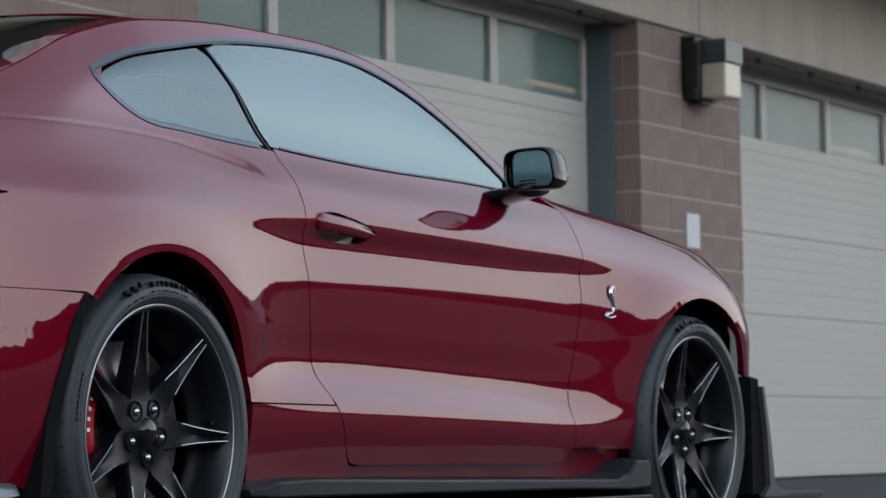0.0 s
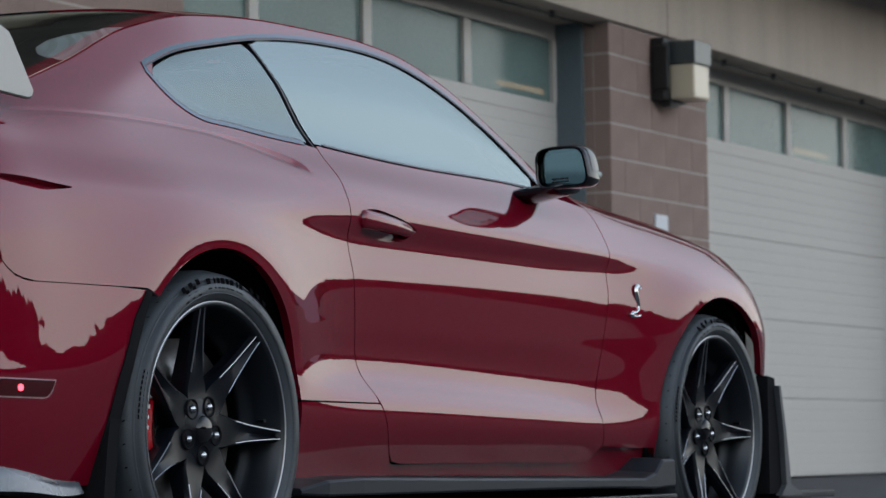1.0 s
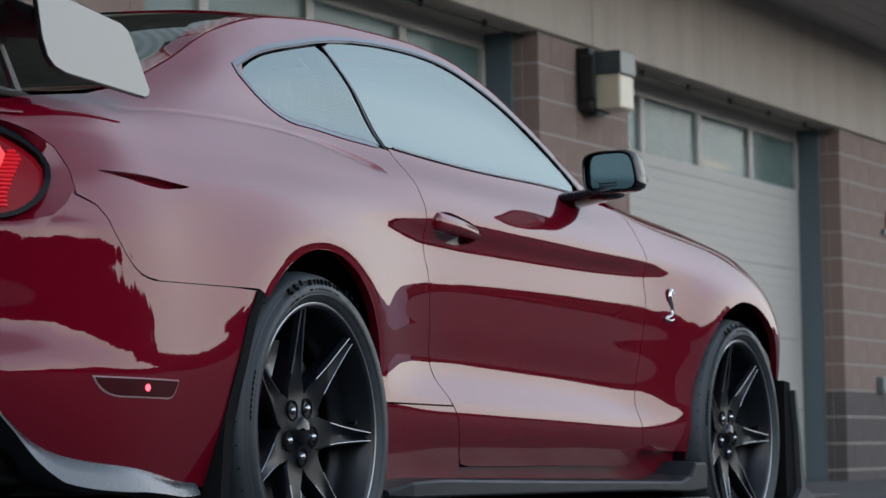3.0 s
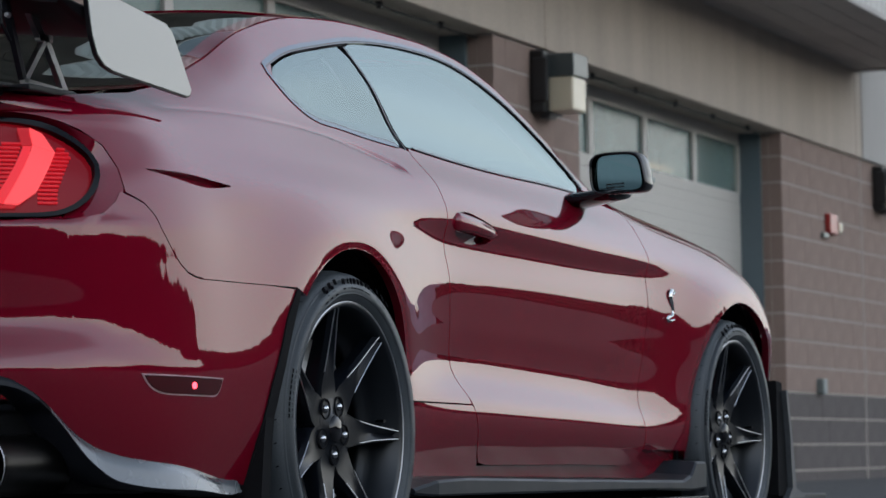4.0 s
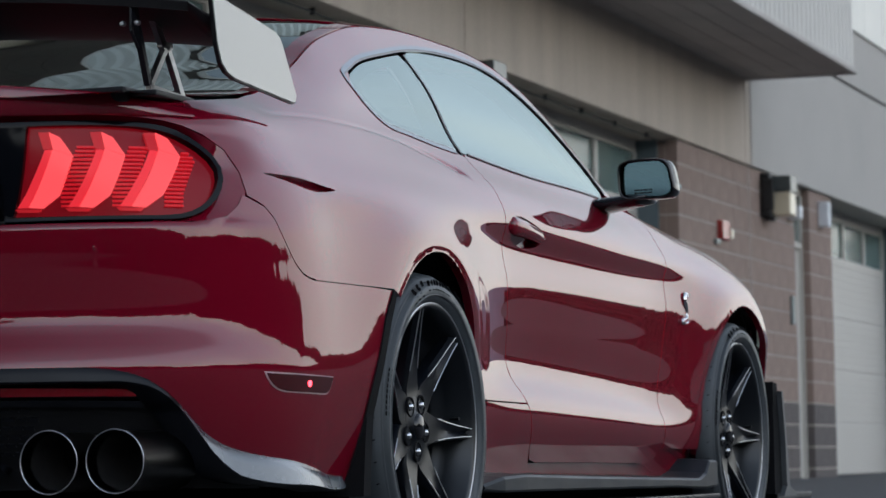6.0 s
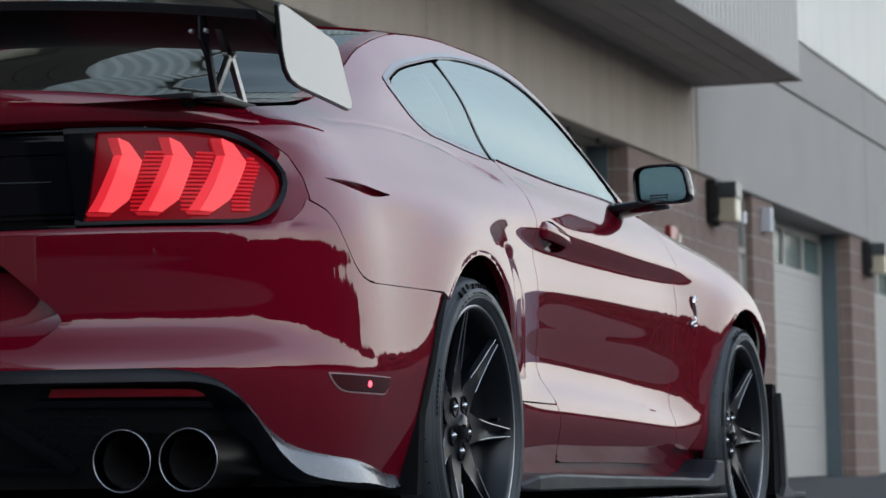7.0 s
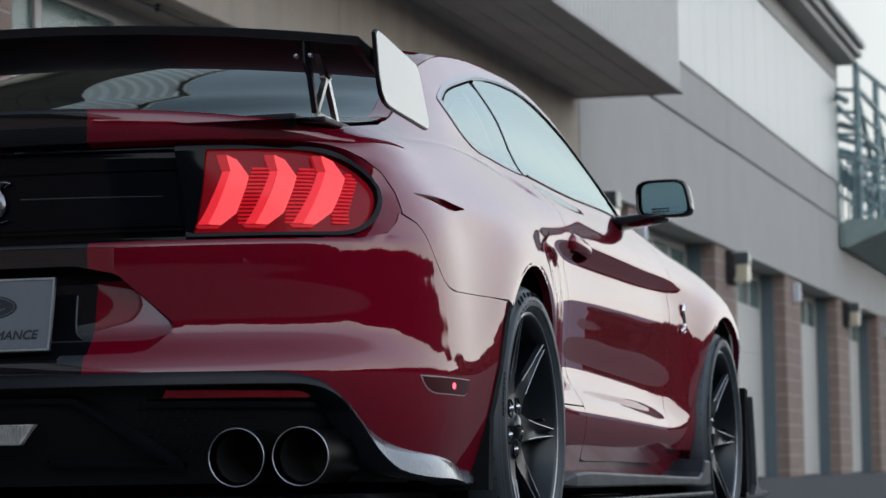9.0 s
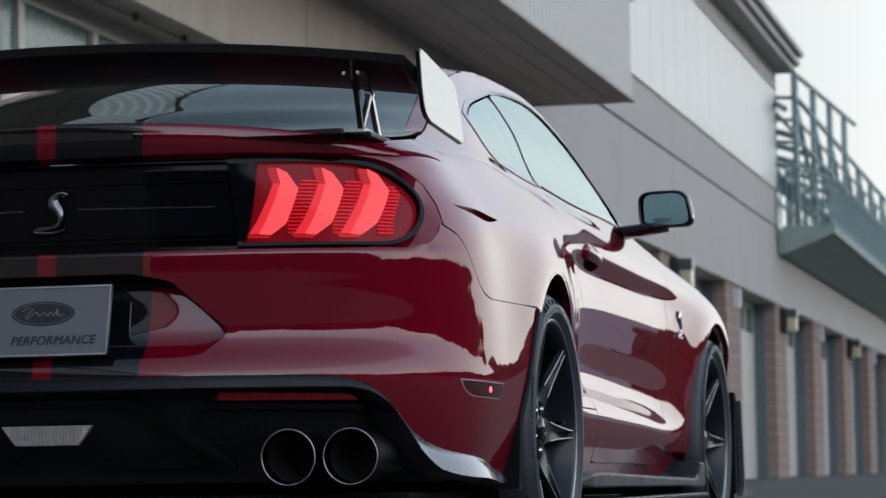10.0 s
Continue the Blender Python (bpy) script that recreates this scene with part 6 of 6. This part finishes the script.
snake(car, Matrix.Translation((-1.101, -0.005, 0.792)) @ Matrix(((0, 0, -1, 0), (-1, 0, 0, 0), (0, 1, 0, 0), (0, 0, 0, 1))), 0.09, badge, "rear_badge", "curved metal badge on the black panel")
for side in (-1, 1):
    yb = float(half_width(2.235, 0.70)) + 0.001
    snake(car, Matrix.Translation((2.235, side * yb, 0.658)) @ Matrix(((0.75, 0, 0, 0), (0, 0, side, 0), (0, 1, 0, 0), (0, 0, 0, 1))) , 0.088, chrome, "side_badge", "curved chrome badge on the front wing")

# ---- door handles and mirrors ----
for side in (-1, 1):
    y = lambda x, z: side * float(half_width(x, z))
    grip = bmesh.new()
    rows = []
    for i in range(25):
        f = i / 24
        x = 0.722 + 0.272 * f
        zc = 0.847 - 0.018 * f
        e = min(1.0, 0.72 + f * 6) * (1 - max(f - 0.8, 0) ** 2 * 14)
        hz = (0.024 - 0.008 * f) * max(e, 0.25)
        proud = -0.008 + 0.016 * max(math.sin(math.pi * min(f + 0.06, 1)), 0) ** 0.5
        yy = side * (float(half_width(x, zc)) + proud)
        rows.append([grip.verts.new((x, yy + side * dy * 0.010, zc + dz * hz)) for dz, dy in ((-1, -1), (-0.95, 0.2), (-0.5, 0.9), (0, 1), (0.5, 0.9), (0.95, 0.2), (1, -1), (0.0, -1.4))])
    for a, b in zip(rows, rows[1:]):
        for j in range(8):
            grip.faces.new((a[j], a[(j + 1) % 8], b[(j + 1) % 8], b[j]))
    grip.faces.new(rows[0]); grip.faces.new(rows[-1][::-1])
    bmesh.ops.recalc_face_normals(grip, faces=grip.faces)
    part("door_handle", grip, paint, car, "red door handle", True)
    # mirror: foot, housing, glass
    foot = bmesh.new()
    rows = []
    for f in (0, 0.25, 0.5, 0.75, 1.0):
        c = Vector((1.79 - 0.06 * f, side * (0.775 + 0.18 * f), 0.974 + 0.016 * f))
        wx, wz = 0.080 - 0.022 * f, 0.024 - 0.006 * f
        rows.append([foot.verts.new(c + Vector((wx * math.cos(2 * math.pi * k / 12), 0, wz * math.sin(2 * math.pi * k / 12)))) for k in range(12)])
    for a, b in zip(rows, rows[1:]):
        for k in range(12):
            foot.faces.new((a[k], a[(k + 1) % 12], b[(k + 1) % 12], b[k]))
    foot.faces.new(rows[0]); foot.faces.new(rows[-1])
    bmesh.ops.recalc_face_normals(foot, faces=foot.faces)
    mroot = new("door_mirror")
    mroot.parent = car
    mroot["label"] = "black door mirror"
    part("foot", foot, black_gloss, mroot, "", True)
    def mouth(f, sc=1.0):
        """Rounded outline of the mirror, slanting out."""
        a = 2 * math.pi * f
        n = 4.5
        c, s_ = math.cos(a), math.sin(a)
        k = (abs(c) ** n + abs(s_) ** n) ** (-1 / n)
        yy, zz = c * k * 0.083 * sc, s_ * k * 0.056 * sc
        return yy + (-0.012 * (zz / 0.056) * (1 if yy > 0 else 0.2)), zz
    house = bmesh.new()
    rows = []
    for dx, sc in ((-0.004, 0.93), (-0.010, 0.98), (0.0, 1.02), (0.03, 1.03), (0.06, 0.98), (0.09, 0.84), (0.11, 0.60), (0.12, 0.25)):
        rows.append([house.verts.new((1.675 + dx - 0.012 * mouth(k / 48)[0] / 0.083, side * (0.955 + mouth(k / 48, sc)[0]), 1.038 + mouth(k / 48, sc)[1])) for k in range(48)])
    for a, b in zip(rows, rows[1:]):
        for k in range(48):
            house.faces.new((a[k], a[(k + 1) % 48], b[(k + 1) % 48], b[k]))
    house.faces.new(rows[-1])
    bmesh.ops.recalc_face_normals(house, faces=house.faces)
    part("housing", house, black_gloss, mroot, "gloss black mirror housing", True)
    capb = bmesh.new()
    rows = []
    for dx, sc in ((0.014, 1.034), (0.03, 1.045), (0.06, 0.995), (0.09, 0.86), (0.112, 0.6)):
        rows.append([capb.verts.new((1.675 + dx - 0.012 * mouth(k / 48)[0] / 0.083, side * (0.955 + mouth(k / 48, sc)[0]), 1.040 + mouth(k / 48, sc)[1])) for k in list(range(46, 48)) + list(range(0, 23))])
    for a, b in zip(rows, rows[1:]):
        for k in range(len(a) - 1):
            capb.faces.new((a[k], a[k + 1], b[k + 1], b[k]))
    bmesh.ops.recalc_face_normals(capb, faces=capb.faces)
    part("mirror_cap", capb, black_gloss, mroot, "", True)
    part("turn_signal", boxes(((1.70, min(side * 1.028, side * 1.04), 1.012), (1.745, max(side * 1.028, side * 1.04), 1.026)), bevel=0.003), lamp_metal, mroot, "clear turn signal strip")
    gl = bmesh.new()
    gv = [gl.verts.new((1.676 - 0.019 * mouth(k / 48)[0] / 0.083, side * (0.955 + mouth(k / 48, 0.88)[0]), 1.038 + mouth(k / 48, 0.88)[1])) for k in range(48)]
    gl.faces.new(gv)
    gl.normal_update()
    pane = part("mirror_pane", gl, mirror_glass, mroot, "mirror glass")
    note = bmesh.new()
    for row, words in enumerate(((0.016, 0.006, 0.012, 0.010), (0.010, 0.014, 0.008, 0.012))):
        at = -0.035
        for w in words:
            yy = 0.955 + at
            x0 = 1.6745 - 0.019 * (yy + w / 2 - 0.955) / 0.083
            box(note, (x0 - 0.0006, min(side * yy, side * (yy + w)), 1.006 - row * 0.008), (x0 + 0.0002, max(side * yy, side * (yy + w)), 1.010 - row * 0.008))
            at += w + 0.004
    part("etched_note", note, black_plastic, pane, "two rows of tiny dark bars")

# ---- cabin ----
part("cabin_floor", boxes(((0.0, -0.70, 0.22), (2.2, 0.70, 0.26))), seat_cloth, car)
part("dashboard", boxes(((1.75, -0.66, 0.70), (2.05, 0.66, 0.96)), bevel=0.05), seat_cloth, car)
part("parcel_shelf", boxes(((-0.5, -0.6, 0.93), (0.0, 0.6, 0.97)), bevel=0.01), seat_cloth, car)
for y0 in (-0.36, 0.36):
    st = new("seat")
    st.parent = car
    part("cushion", boxes(((0.85, y0 - 0.25, 0.42), (1.40, y0 + 0.25, 0.58)), bevel=0.05), seat_cloth, st)
    part("backrest", boxes(((0.68, y0 - 0.24, 0.50), (0.88, y0 + 0.24, 1.10)), bevel=0.06), seat_cloth, st)
    part("headrest", boxes(((0.66, y0 - 0.12, 1.10), (0.78, y0 + 0.12, 1.24)), bevel=0.04), seat_cloth, st)
part("steering_wheel", lathe([(0.165, 0.0), (0.18, 0.012), (0.195, 0.0), (0.18, -0.012)], 40, Matrix.Translation((1.62, 0.36, 0.88)) @ Matrix.Rotation(radians(70), 4, 'Y'), None, True), seat_cloth, car, "", True)

# ---- block courses of the piers, the nearest as single blocks ----
def lay_blocks(wall, a, b, single):
    rest = bmesh.new()
    z, row = GZ - 0.1, 0
    joint, vj = 0.013, 0.002
    while z < HEAD - 0.02:
        h = min(COURSE, HEAD - z) - joint
        m_ = block_dark if z < 0.62 else block
        u = a - (BLEN / 2 if row % 2 else 0)
        while u < b - 0.01:
            u0, u1 = max(u, a), min(u + BLEN, b)
            w = u1 - u0 - (vj if u1 < b else 0)
            if w > 0.03:
                if single:
                    o = new("block", block_mesh(w, h, 0.1, m_))
                    o.parent = wall
                    o.matrix_local = Matrix.Translation((u0, 0.0 + random.uniform(-0.0015, 0.0015), z))
                else:
                    box(rest, (u0, 0, z), (u0 + w, 0.1, z + h))
            u += BLEN
        # reveals at both ends
        for uu, sg in ((a, 1), (b, -1)):
            v = 0.104
            while v < DEPTH - 0.02:
                v1 = min(v + (BLEN if row % 2 else BLEN / 2) - joint, DEPTH)
                lo, hi = (uu, v, z), (uu + sg * 0.1, v1, z + h)
                if single:
                    o = new("block", block_mesh(0.1, h, v1 - v, m_))
                    o.parent = wall
                    o.matrix_local = Matrix.Translation((uu if sg > 0 else uu - 0.1, v, z))
                else:
                    box(rest, tuple(map(min, lo, hi)), tuple(map(max, lo, hi)))
                v = v1 + joint
        z += COURSE
        row += 1
    if single:
        rest.free()
    else:
        o = add_mesh("block_courses", rest, block, wall)
        o["kind"] = "stuff"


random.seed(7)
for w, a, b in pending_blocks:
    lay_blocks(w, a, b, -1.0 < a < 12)
